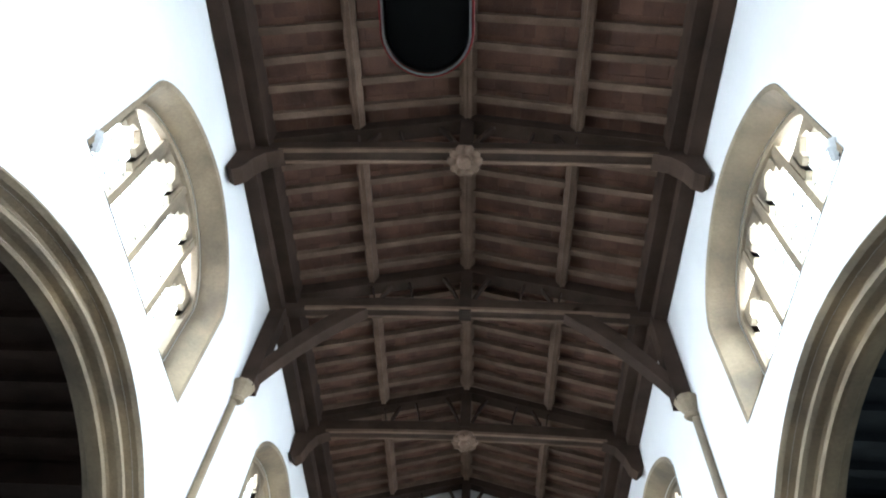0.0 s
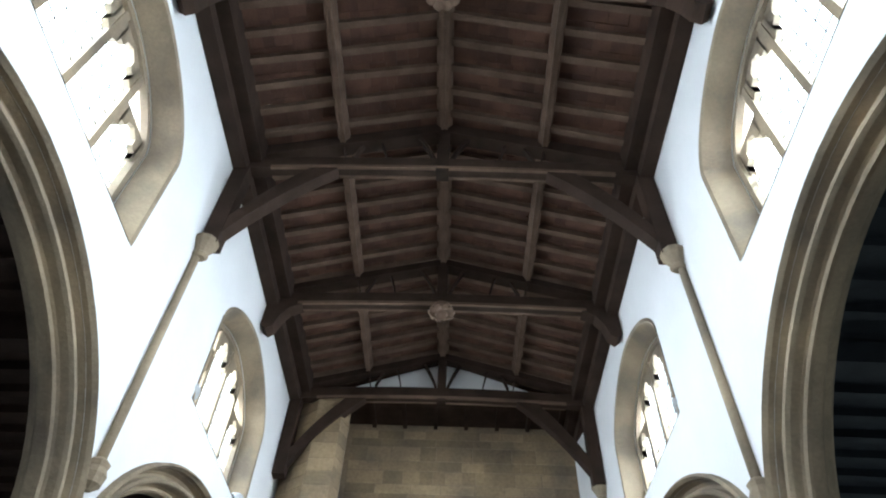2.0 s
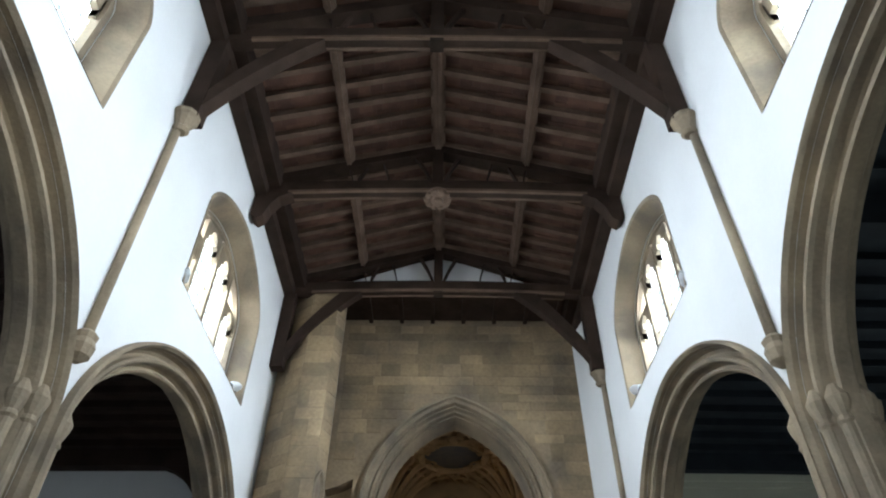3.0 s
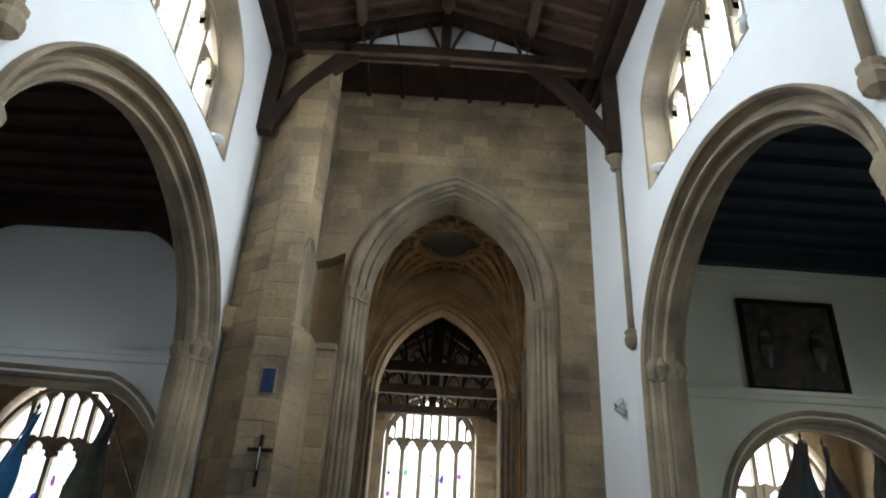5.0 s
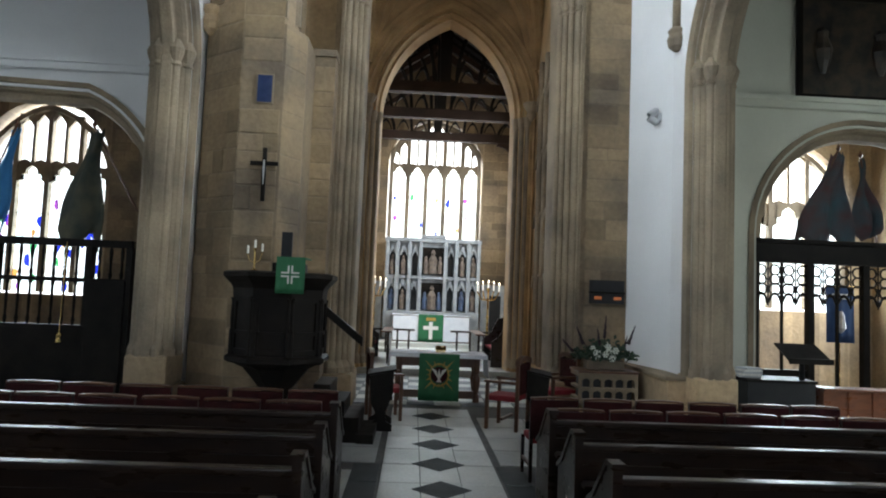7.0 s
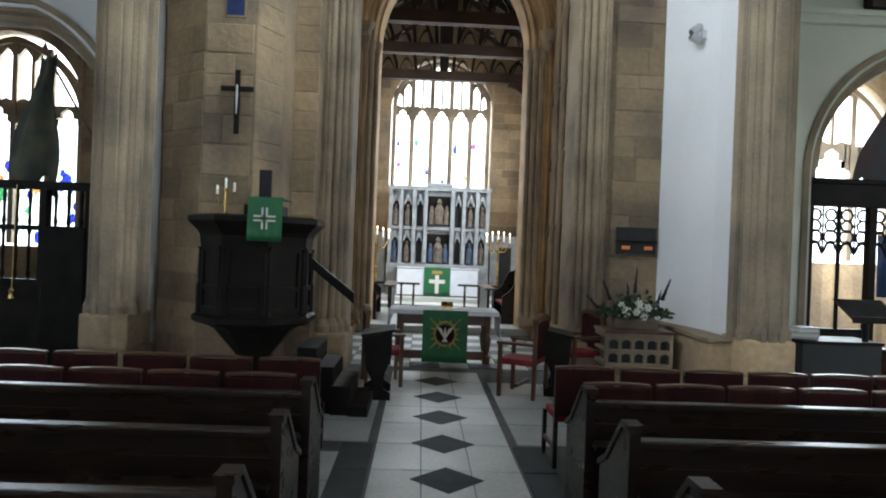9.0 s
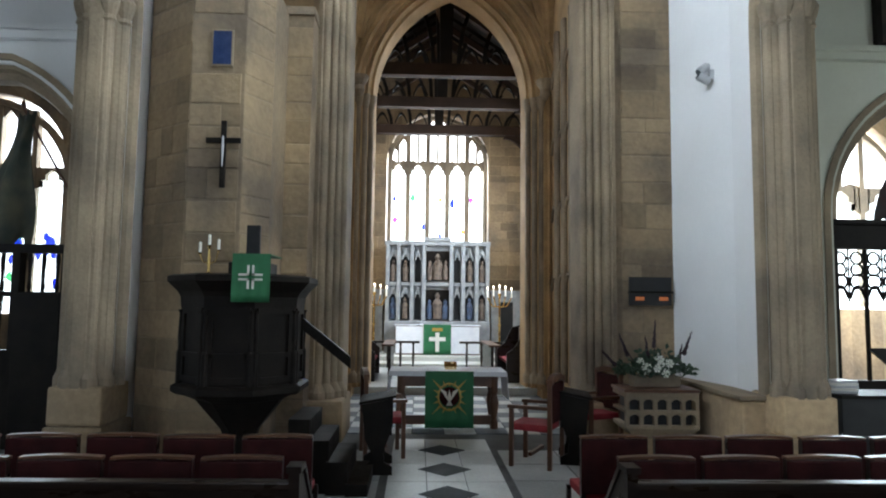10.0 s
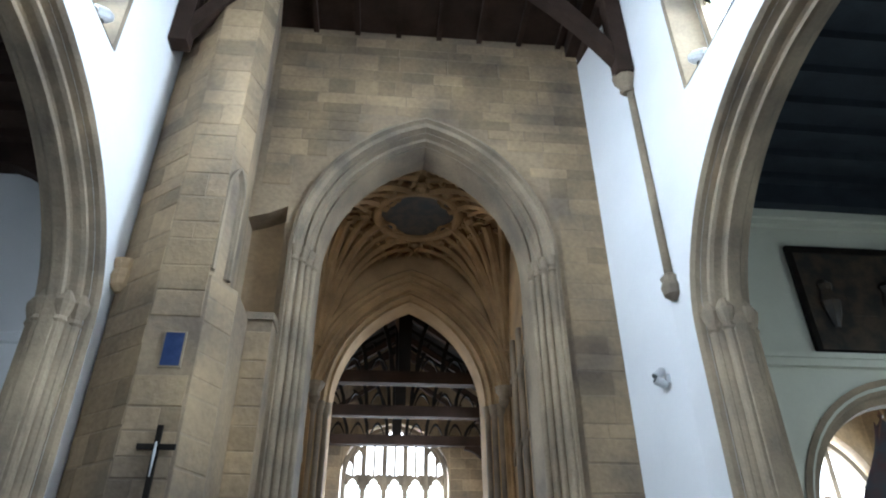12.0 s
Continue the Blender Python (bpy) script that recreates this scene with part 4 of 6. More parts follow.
def stacking_chair():
    root = empty("chair", (0, 0, 0), "mid-brown wooden chair with dark red upholstered back and seat", "chair", "front rows of chairs")
    part("backrest", mbox(-0.262, 0.262, -0.036, 0.03, 0.46, 0.872, bevel=0.012), DARKRED, root, "dark red padded back")
    xs = [-0.26 + 0.52 * i / 6 for i in range(7)]
    b = ribbon(bmesh.new(), [(x, 0.876 + 0.012 * (1 - (x / 0.26) ** 2)) for x in xs], [(x, 0.894 + 0.012 * (1 - (x / 0.26) ** 2)) for x in xs], -0.03, 0.035)
    part("top_rail", b, CHAIRWOOD, root, "curved varnished wooden top rail")
    part("seat", mbox(-0.235, 0.235, 0.0, 0.44, 0.40, 0.47, bevel=0.02), REDCLOTH, root, "crimson padded seat")
    for x in (-0.245, 0.245):
        part("leg", mbox(x - 0.018, x + 0.018, -0.03, 0.012, 0, 0.88), PEW, root)
        part("leg", mbox(x - 0.018, x + 0.018, 0.40, 0.435, 0, 0.42), PEW, root)
        part("stretcher", mbox(x - 0.012, x + 0.012, 0.01, 0.41, 0.16, 0.19), CHAIRWOOD, root)
    return root


first = stacking_chair()
spots = []
for y, start in ((11.95, 0), (11.25, 0.08)):
    for k in range(6):
        spots += [(-1.28 - start - k * 0.58, y), (1.3 + start + k * 0.58, y + 0.05)]
random.seed(8)
first.matrix_basis = pose(spots[0][0], spots[0][1], 0, 0, 0, 2)
for x, y in spots[1:]:
    copy_thing(first, pose(x, y + random.uniform(-0.02, 0.02), 0, 0, 0, random.uniform(-2, 2)))


def carved_chair(name, label):
    """A dark carved clergy chair with crimson seat."""
    root = empty(name, (0, 0, 0), label, "chair")
    part("seat", mbox(-0.25, 0.25, -0.22, 0.26, 0.42, 0.50, bevel=0.02), REDCLOTH, root, "crimson seat cushion")
    part("backrest", mbox(-0.25, 0.25, -0.27, -0.22, 0.52, 0.98, bevel=0.015), DARKRED, root, "dark red padded back")
    b = bmesh.new()
    for i in range(6):
        xa, xb = -0.28 + 0.56 * i / 6, -0.28 + 0.56 * (i + 1) / 6
        za, zb = (1.0 + 0.06 * (1 - (x / 0.28) ** 2) for x in (xa, xb))
        prism(b, [(xa, -0.28, za - 0.04), (xb, -0.28, zb - 0.04), (xb, -0.28, zb + 0.03), (xa, -0.28, za + 0.03)], [(xa, -0.21, za - 0.04), (xb, -0.21, zb - 0.04), (xb, -0.21, zb + 0.03), (xa, -0.21, za + 0.03)])
    part("crest_rail", b, CHAIRWOOD, root)
    for x in (-0.26, 0.26):
        part("leg", mbox(x - 0.025, x + 0.025, -0.27, -0.22, 0, 1.0, bevel=0.006), CHAIRWOOD, root)
        part("leg", mbox(x - 0.025, x + 0.025, 0.2, 0.25, 0, 0.68, bevel=0.006), CHAIRWOOD, root)
        part("armrest", mbox(x - 0.03, x + 0.03, -0.24, 0.27, 0.68, 0.72, bevel=0.008), CHAIRWOOD, root)
    part("stretcher", mbox(-0.25, 0.25, -0.02, 0.02, 0.14, 0.18), CHAIRWOOD, root)
    return root


def prayer_desk(name, label):
    root = empty(name, (0, 0, 0), label, "prayer desk")
    for x in (-0.32, 0.32):
        b = bmesh.new()
        side = [(-0.2, 0.0), (0.2, 0.0), (0.2, 0.1), (0.1, 0.16), (0.08, 0.3), (0.14, 0.45), (0.2, 0.62), (0.2, 0.98), (-0.2, 0.9), (-0.16, 0.45), (-0.08, 0.3), (-0.1, 0.16), (-0.2, 0.1)]
        prism(b, [(x - 0.025, u, z) for u, z in side], [(x + 0.025, u, z) for u, z in side])
        part("side_panel", b, BLACKOAK, root)
    b = bmesh.new()
    prism(b, [(-0.36, -0.24, 0.90), (0.36, -0.24, 0.90), (0.36, 0.24, 0.99), (-0.36, 0.24, 0.99)], [(-0.36, -0.24, 0.93), (0.36, -0.24, 0.93), (0.36, 0.24, 1.02), (-0.36, 0.24, 1.02)])
    part("desk_top", b, BLACKOAK, root)
    part("front_panel", mbox(-0.3, 0.3, 0.16, 0.19, 0.5, 0.95), BLACKOAK, root)
    part("kneeler_rail", mbox(-0.3, 0.3, -0.05, 0.05, 0.16, 0.22), BLACKOAK, root)
    for i in range(5):
        part("carved_roundel", lathe(bmesh.new(), [(0.045, 0.0), (0.045, 0.02), (0.02, 0.03)], n=10, m=pose(-0.22 + i * 0.11, -0.05, 0.28, 90)), BLACKOAK, root)
    return root


d = prayer_desk("prayer_desk", "black carved oak prayer desk beside the aisle")
d.matrix_basis = pose(-0.68, 14.62, 0, 0, 0, -88) @ Matrix.Scale(0.86, 4)
c = carved_chair("clergy_chair", "carved brown clergy chair with crimson seat facing across the aisle")
c.matrix_basis = pose(-0.66, 15.35, 0, 0, 0, -80)
c = carved_chair("clergy_chair", "brown wooden armchair with crimson seat beside a dark desk")
c.matrix_basis = pose(1.22, 14.9, 0, 0, 0, 62)
d = prayer_desk("prayer_desk", "dark oak prayer desk beside a crimson armchair")
d.matrix_basis = pose(1.72, 15.1, 0, 0, 0, 80) @ Matrix.Scale(0.86, 4)
c = carved_chair("clergy_chair", "crimson-backed wooden chair against the tower pier")
c.matrix_basis = pose(2.15, 15.75, 0, 0, 0, 110)

# ---- nave altar ----
AX, AYY = 0.24, 17.1
root = empty("altar_table", (AX, AYY, 0), "carved brown oak altar table under a white linen cloth", "table")
part("tabletop", mbox(-0.82, 0.82, -0.05, 0.6, 0.80, 0.86, bevel=0.01), CHAIRWOOD, root)
part("apron", mbox(-0.76, 0.76, -0.01, 0.02, 0.64, 0.80), CHAIRWOOD, root)
for x in (-0.72, 0.72):
    for y in (0.03, 0.5):
        part("leg", lathe(bmesh.new(), [(0.06, 0.0), (0.06, 0.12), (0.04, 0.16), (0.065, 0.3), (0.075, 0.4), (0.045, 0.52), (0.06, 0.56), (0.06, 0.8)], (x, y, 0), 12), CHAIRWOOD, root)
    part("foot_rail", mbox(x - 0.05, x + 0.05, -0.02, 0.56, 0.02, 0.1), CHAIRWOOD, root)
part("stretcher", mbox(-0.72, 0.72, 0.03, 0.1, 0.06, 0.2), CHAIRWOOD, root)


def drape(name, x0, x1, z0, z1, y, mat, label, parent, wave=0.012, n=14):
    """A hanging cloth with soft folds."""
    b = bmesh.new()
    rows = []
    for j in range(7):
        t = j / 6
        rows.append([b.verts.new((x0 + (x1 - x0) * i / n, y - wave * t * (1 + math.sin(i * 1.7 + 0.4 * j)), z1 + (z0 - z1) * t)) for i in range(n + 1)])
    back = [[b.verts.new(v.co + Vector((0, 0.008, 0))) for v in r] for r in rows]
    for g in (rows, back):
        for a, c in zip(g, g[1:]):
            for i in range(n):
                b.faces.new((a[i], a[i + 1], c[i + 1], c[i]))
    for i in range(n):
        b.faces.new((rows[-1][i], rows[-1][i + 1], back[-1][i + 1], back[-1][i]))
    return part(name, b, mat, parent, label, smooth=True)


cl = empty("altar_cloth", (AX, AYY, 0.865), "white linen cloth draped over the altar table ends", "tablecloth")
part("top", mbox(-0.9, 0.9, -0.09, 0.66, 0.0, 0.012), WHITECLOTH, cl)
part("front_fall", mbox(-0.9, 0.9, -0.100, -0.088, -0.06, 0.01), WHITECLOTH, cl)
for s in (-1, 1):
    b = bmesh.new()
    for i in range(8):
        ya, yb = -0.09 + 0.75 * i / 8, -0.09 + 0.75 * (i + 1) / 8
        wa, wb = (0.02 * math.sin(k * 2.1) for k in (i, i + 1))
        prism(b, [(s * 0.895, ya, 0.0), (s * 0.895, yb, 0.0), (s * (0.93 + wb), yb, -0.42), (s * (0.93 + wa), ya, -0.42)], [(s * 0.905, ya, 0.0), (s * 0.905, yb, 0.0), (s * (0.94 + wb), yb, -0.42), (s * (0.94 + wa), ya, -0.42)])
    part("end_fall", b, WHITECLOTH, cl)
fr = empty("altar_frontal", (AX + 0.02, AYY - 0.11, 0), "green silk frontal with a gold rayed emblem and pale bird", "altar cloth")
drape("cloth", -0.37, 0.37, 0.03, 0.88, 0, GREEN, "", fr, 0.01)
b = bmesh.new()
for i in range(16):
    a = 2 * math.pi * i / 16
    r0, r1 = 0.17, (0.27 if i % 2 else 0.22) + (0.16 if i % 4 == 2 else 0)
    pts = [(r0 * math.cos(a - 0.12), r0 * math.sin(a - 0.12)), (r1 * math.cos(a), r1 * math.sin(a)), (r0 * math.cos(a + 0.12), r0 * math.sin(a + 0.12))]
    prism(b, [(x, -0.034, 0.5 + z) for x, z in pts], [(x, -0.030, 0.5 + z) for x, z in pts])
tube(b, [(0.17 * math.cos(2 * math.pi * i / 20), -0.034, 0.5 + 0.2 * math.sin(2 * math.pi * i / 20)) for i in range(21)], 0.014, 5)
part("ray_emblem", b, GOLD, fr, "gold embroidered rays")
b = bmesh.new()
for pts in ([(0, -0.12), (0.035, -0.02), (0.0, 0.11), (-0.035, -0.02)], [(0.02, -0.06), (0.15, 0.13), (0.05, 0.08)], [(-0.02, -0.06), (-0.15, 0.13), (-0.05, 0.08)], [(-0.05, -0.13), (0.05, -0.13), (0, -0.04)]):
    prism(b, [(x, -0.040, 0.5 + z) for x, z in pts], [(x, -0.034, 0.5 + z) for x, z in pts])
part("emblem_field", lathe(bmesh.new(), [(0.15, 0.0), (0.15, 0.003)], n=20, m=pose(0, -0.030, 0.5, 90)), DARKRED, fr, "dark oval field")
part("bird_emblem", b, WHITE, fr, "white embroidered bird")
root = empty("altar_book_stand", (AX + 0.05, AYY + 0.25, 0.88), "small brass book stand on the altar", "book stand")
part("base", mbox(-0.09, 0.09, -0.06, 0.06, 0, 0.02), BRASS, root)
b = bmesh.new()
prism(b, [(-0.1, -0.05, 0.03), (0.1, -0.05, 0.03), (0.1, 0.05, 0.1), (-0.1, 0.05, 0.1)], [(-0.1, -0.05, 0.045), (0.1, -0.05, 0.045), (0.1, 0.05, 0.115), (-0.1, 0.05, 0.115)])
part("rest", b, BRASS, root)

# ---- pulpit ----
PX, PY = -2.03, 13.75
root = empty("pulpit", (PX, PY, 0), "near-black carved oak polygonal pulpit on a tapering stem", "pulpit")


def poly_ring(bm, levels, n=8):
    return lathe(bm, levels, n=n)


part("stem", poly_ring(bmesh.new(), [(0.2, 0.0), (0.2, 0.12), (0.12, 0.2), (0.12, 0.4), (0.2, 0.62), (0.45, 0.92), (0.62, 1.0)]), BLACKOAK, root)
part("base_moulding", poly_ring(bmesh.new(), [(0.64, 0.99), (0.69, 1.02), (0.69, 1.07), (0.64, 1.1)]), BLACKOAK, root)
part("drum", poly_ring(bmesh.new(), [(0.60, 1.08), (0.60, 2.0)]), BLACKOAK, root)
part("cornice", poly_ring(bmesh.new(), [(0.62, 1.84), (0.63, 1.95), (0.66, 2.0), (0.72, 2.06), (0.76, 2.10), (0.76, 2.15), (0.7, 2.17)]), BLACKOAK, root)
for i in range(8):
    a = 2 * math.pi * (i + 1) / 8 + math.pi / 8 - math.pi / 8
    m = pose(0, 0, 0, 0, 0, math.degrees(a))
    b = bmesh.new()
    ap = 0.60 * math.cos(math.pi / 8)
    for y0, y1, z0, z1 in ((-0.2, 0.2, 1.12, 1.18), (-0.2, 0.2, 1.36, 1.41), (-0.2, 0.2, 1.78, 1.84), (-0.2, -0.15, 1.18, 1.78), (0.15, 0.2, 1.18, 1.78)):
        box(b, ap - 0.01, ap + 0.025, y0, y1, z0, z1, m=m)
    part("panel_frame", b, BLACKOAK, root)
    av = a + math.pi / 8
    for t in (-0.035, 0.035):
        part("corner_column", lathe(bmesh.new(), [(0.035, 1.1), (0.035, 1.4), (0.02, 1.43), (0.028, 1.55), (0.02, 1.78), (0.035, 1.82)], (0.61 * math.cos(av + t), 0.61 * math.sin(av + t), 0), 8), BLACKOAK, root)
part("desk", mbox(-0.02, 0.36, -0.6, -0.2, 2.17, 2.28, bevel=0.01), BLACKOAK, root)
for i in range(4):
    part("step", mbox(0.5 + 0.2 * i, 0.72 + 0.2 * i, -0.1 - 0.05 * i, 0.75, 0, 0.72 - 0.2 * i), BLACKOAK, root)
b = bmesh.new()
prism(b, [(0.62, -0.1, 1.62), (0.62, -0.04, 1.62), (0.62, -0.04, 1.74), (0.62, -0.1, 1.74)], [(1.12, -0.18, 1.24), (1.12, -0.12, 1.24), (1.12, -0.12, 1.36), (1.12, -0.18, 1.36)])
part("handrail", b, BLACKOAK, root)
fall = empty("pulpit_fall", (PX + 0.25, PY - 0.8, 1.9), "green silk pulpit fall with a white cross", "pulpit cloth")
drape("cloth", -0.175, 0.175, 0.0, 0.44, 0.0, GREEN, "", fall, 0.006)
part("top_fold", mbox(-0.175, 0.175, -0.002, 0.5, 0.435, 0.447), GREEN, fall)
b = bmesh.new()
for sx in (-1, 1):
    for x0, x1, z0, z1 in ((0.012, 0.032, 0.012, 0.11), (0.012, 0.11, 0.012, 0.032), (0.012, 0.032, -0.11, -0.012), (0.012, 0.11, -0.032, -0.012)):
        xa, xb = sorted((sx * x0, sx * x1))
        box(b, xa, xb, -0.022, -0.015, 0.23 + z0, 0.23 + z1)
part("cross", b, WHITE, fall, "white split-arm cross")
cs = empty("candlestick", (PX - 0.36, PY - 0.1, 2.17), "three-branched brass candlestick with ivory candles on the pulpit", "candlestick")
part("stem", lathe(bmesh.new(), [(0.07, 0), (0.06, 0.02), (0.015, 0.05), (0.02, 0.2), (0.012, 0.34), (0.03, 0.38)], n=10), BRASS, cs)
for x, z in ((-0.12, 0.3), (0, 0.40), (0.12, 0.34)):
    b = bmesh.new()
    tube(b, [(0, 0, 0.15), (x * 0.7, 0, 0.18), (x, 0, z - 0.02)], 0.008)
    lathe(b, [(0.02, 0), (0.03, 0.02)], (x, 0, z - 0.02), 8)
    part("branch", b, BRASS, cs)
    part("candle", lathe(bmesh.new(), [(0.019, 0), (0.019, 0.13), (0.004, 0.14)], (x, 0, z), 10), CANDLE, cs)
cs.scale = (0.78, 0.78, 0.78)
pl = empty("sounding_post", (PX - 0.06, PY + 0.5, 1.7), "dark grey upright board behind the pulpit", "post")
part("board", mbox(-0.075, 0.075, -0.03, 0.03, 0, 1.06, bevel=0.01), IRON, pl)

# crucifix on the turret
root = empty("crucifix", (-2.5, 14.33, 3.2), "dark wooden wall crucifix with pale metal figure", "crucifix")
part("upright", mbox(-0.03, 0.03, 0, 0.035, 0, 0.78, bevel=0.006), BLACKOAK, root)
part("crossbar", mbox(-0.2, 0.2, -0.003, 0.032, 0.52, 0.58, bevel=0.006), BLACKOAK, root)
part("figure", lathe(bmesh.new(), [(0.006, 0.24), (0.011, 0.35), (0.018, 0.48), (0.012, 0.53), (0.013, 0.58), (0.004, 0.6)], (0, -0.012, 0), 8), GREYMETAL, root)

# ---- stone flower stand ----
root = empty("flower_stand", (2.75, 15.1, 0), "pierced grey stone flower stand beside the tower pier", "plant stand")
part("foot", mbox(-0.28, 0.28, -0.2, 0.2, 0, 0.30, bevel=0.03), STONE, root)
b = bmesh.new()
prism(b, [(-0.3, -0.22, 0.3), (0.3, -0.22, 0.3), (0.3, 0.22, 0.3), (-0.3, 0.22, 0.3)], [(-0.44, -0.27, 0.42), (0.44, -0.27, 0.42), (0.44, 0.27, 0.42), (-0.44, 0.27, 0.42)])
part("corbelled_base", b, MOULD, root)
# Black filling behind the piercings paints the shade inside the stand.
part("core", mbox(-0.38, 0.38, -0.21, 0.21, 0.42, 0.84), BLACK, root)
for z0, z1 in ((0.42, 0.47), (0.61, 0.65), (0.80, 0.86)):
    part("rail", mbox(-0.45, 0.45, -0.28, 0.28, z0, z1, bevel=0.008), MOULD, root)
for i in range(6):
    part("mullion", mbox(-0.45 + i * 0.172, -0.41 + i * 0.172, -0.275, -0.2, 0.46, 0.81), MOULD, root)
for i in range(5):
    for z in (0.47, 0.65):
        b = bmesh.new()
        cx = -0.344 + i * 0.172
        for k in range(6):
            a0, a1 = math.pi * k / 6, math.pi * (k + 1) / 6
            prism(b, [(cx + 0.07 * math.cos(t), -0.27, z + 0.07 + 0.06 * math.sin(t)) for t in (a0, a1)] + [(cx + 0.075 * math.cos(a1), -0.27, z + 0.15), (cx + 0.075 * math.cos(a0), -0.27, z + 0.15)],
                  [(cx + 0.07 * math.cos(t), -0.21, z + 0.07 + 0.06 * math.sin(t)) for t in (a0, a1)] + [(cx + 0.075 * math.cos(a1), -0.21, z + 0.15), (cx + 0.075 * math.cos(a0), -0.21, z + 0.15)])
        part("arched_piercing", b, MOULD, root)
part("slab", mbox(-0.47, 0.47, -0.29, 0.29, 0.862, 0.90, bevel=0.01), CHAIRWOOD, root, "wooden top board")
fl = empty("flower_arrangement", (2.75, 15.1, 0.905), "arrangement of white flowers, dark foliage and purple spikes", "flowers")
part("trough", mbox(-0.3, 0.3, -0.1, 0.1, 0.0, 0.14, bevel=0.02), MOULD, fl)
random.seed(12)
b = bmesh.new()
for i in range(620):
    a, r = random.uniform(0, 2 * math.pi), random.random() ** 0.6
    p = Vector((0.5 * r * math.cos(a), 0.24 * r * math.sin(a), 0.14 + random.random() * 0.32 * (1.1 - r) + 0.08 * random.random()))
    m = Matrix.Translation(p) @ Euler([random.uniform(-1.2, 1.2), random.uniform(-1.2, 1.2), random.uniform(0, 6.3)]).to_matrix().to_4x4()
    l = random.uniform(0.05, 0.11)
    vs = [b.verts.new(m @ Vector(v)) for v in ((0, 0, 0), (l * 0.3, l * 0.5, 0.01), (0, l, 0), (-l * 0.3, l * 0.5, 0.01))]
    b.faces.new(vs)
tagged(part("foliage", b, LEAF, fl), kind="stuff")
for i in range(15):
    a, r = random.uniform(0, 2 * math.pi), random.uniform(0.3, 0.95)
    p = (0.4 * r * math.cos(a), 0.2 * r * math.sin(a) - 0.06, 0.18 + random.random() * 0.3 * (1.1 - r))
    b = bmesh.new()
    for k in range(6):
        t = 2 * math.pi * k / 6
        vs = [b.verts.new(v) for v in ((p[0], p[1] - 0.02, p[2]), (p[0] + 0.045 * math.cos(t - 0.4), p[1] - 0.035, p[2] + 0.045 * math.sin(t - 0.4)), (p[0] + 0.055 * math.cos(t), p[1] - 0.045, p[2] + 0.055 * math.sin(t)), (p[0] + 0.045 * math.cos(t + 0.4), p[1] - 0.035, p[2] + 0.045 * math.sin(t + 0.4)))]
        b.faces.new(vs)
    part("blossom", b, PETAL, fl)
for x, h, lean in ((-0.34, 0.62, -0.10), (-0.5, 0.42, -0.16), (0.0, 0.80, 0.02), (-0.08, 0.6, -0.03), (0.38, 0.66, 0.1), (0.3, 0.5, 0.06)):
    b = bmesh.new()
    rod(b, (x * 0.4, 0, 0.1), (x, 0, h * 0.7), 0.006, 5)
    for k in range(14):
        t = k / 13
        p = (x + lean * t, random.uniform(-0.02, 0.02), h * 0.62 + h * 0.4 * t)
        lathe(b, [(0.004, -0.02), (0.03 * (1.15 - t), 0.0), (0.004, 0.025)], p, 6)
    part("flower_spike", b, SPIKE, fl)

bm = bmesh.new()
prism(bm, [(3.649, 14.75, 0.94), (3.649, 16.095, 0.94), (3.40, 16.095, 0.94)], [(3.649, 14.75, 12.0), (3.649, 16.095, 12.0), (3.40, 16.095, 12.0)])
structure("wall_south_return", bm, PLASTER, "white limewashed wall canted in to meet the tower", "wall")
bm = bmesh.new()
box(bm, 4.3, 9.58, 15.28, 15.448, 7.78, 7.93)
box(bm, 4.3, 9.58, 15.34, 15.448, 7.68, 7.78)
structure("cornice", bm, CREAM, "cream painted cornice under the aisle ceiling", "cornice")
# low stone bench along the south wall
part_bench = empty("stone_bench", (3.4, 15.0, 0), "low rough stone bench below the white wall", "bench", kind="structure")
part("seat_block", mbox(-0.05, 0.24, -0.95, 1.05, 0, 0.88, bevel=0.03), STONE, part_bench)
part("coping", mbox(-0.09, 0.24, -0.97, 1.06, 0.885, 0.94, bevel=0.015), MOULD, part_bench)

# ---- screens ----
root = empty("parclose_screen", (-6.75, AY + 0.15, 0), "black oak chapel screen with turned balusters over panelling", "screen")
part("top_rail", mbox(-2.0, 1.95, -0.06, 0.06, 2.50, 2.62, bevel=0.012), BLACKOAK, root)
part("mid_rail", mbox(-2.0, 1.95, -0.05, 0.05, 1.93, 2.0), BLACKOAK, root)
part("lower_rail", mbox(-2.0, 1.95, -0.05, 0.05, 1.15, 1.25), BLACKOAK, root)
part("base_panel", mbox(-2.0, 1.95, -0.03, 0.03, 0.0, 1.15), BLACKOAK, root)
for i in range(22):
    x = -1.9 + i * 0.176
    part("baluster", lathe(bmesh.new(), [(0.018, 1.25), (0.03, 1.32), (0.018, 1.4), (0.024, 1.6), (0.018, 1.86), (0.032, 1.92), (0.018, 2.0), (0.03, 2.06), (0.018, 2.14), (0.022, 2.3), (0.03, 2.42), (0.02, 2.5)], (x, 0, 0), 8), BLACKOAK, root)
for x in (-2.0, -0.15, 1.3, 1.93):
    part("post", mbox(x - 0.05, x + 0.05, -0.07, 0.07, 0, 2.5), BLACKOAK, root)
part("door", mbox(1.32, 1.9, -0.1, -0.04, 0.0, 1.98, bevel=0.01), BLACKOAK, root, "tall black panelled door leaf")
bell = empty("hanging_tassel", (-5.75, AY - 0.05, 1.05), "brass tassel hanging on a cord from the screen", "tassel")
b = bmesh.new()
rod(b, (0, 0, 0.1), (0.02, 0, 1.5), 0.007, 6)
part("cord", b, BRASS, bell)
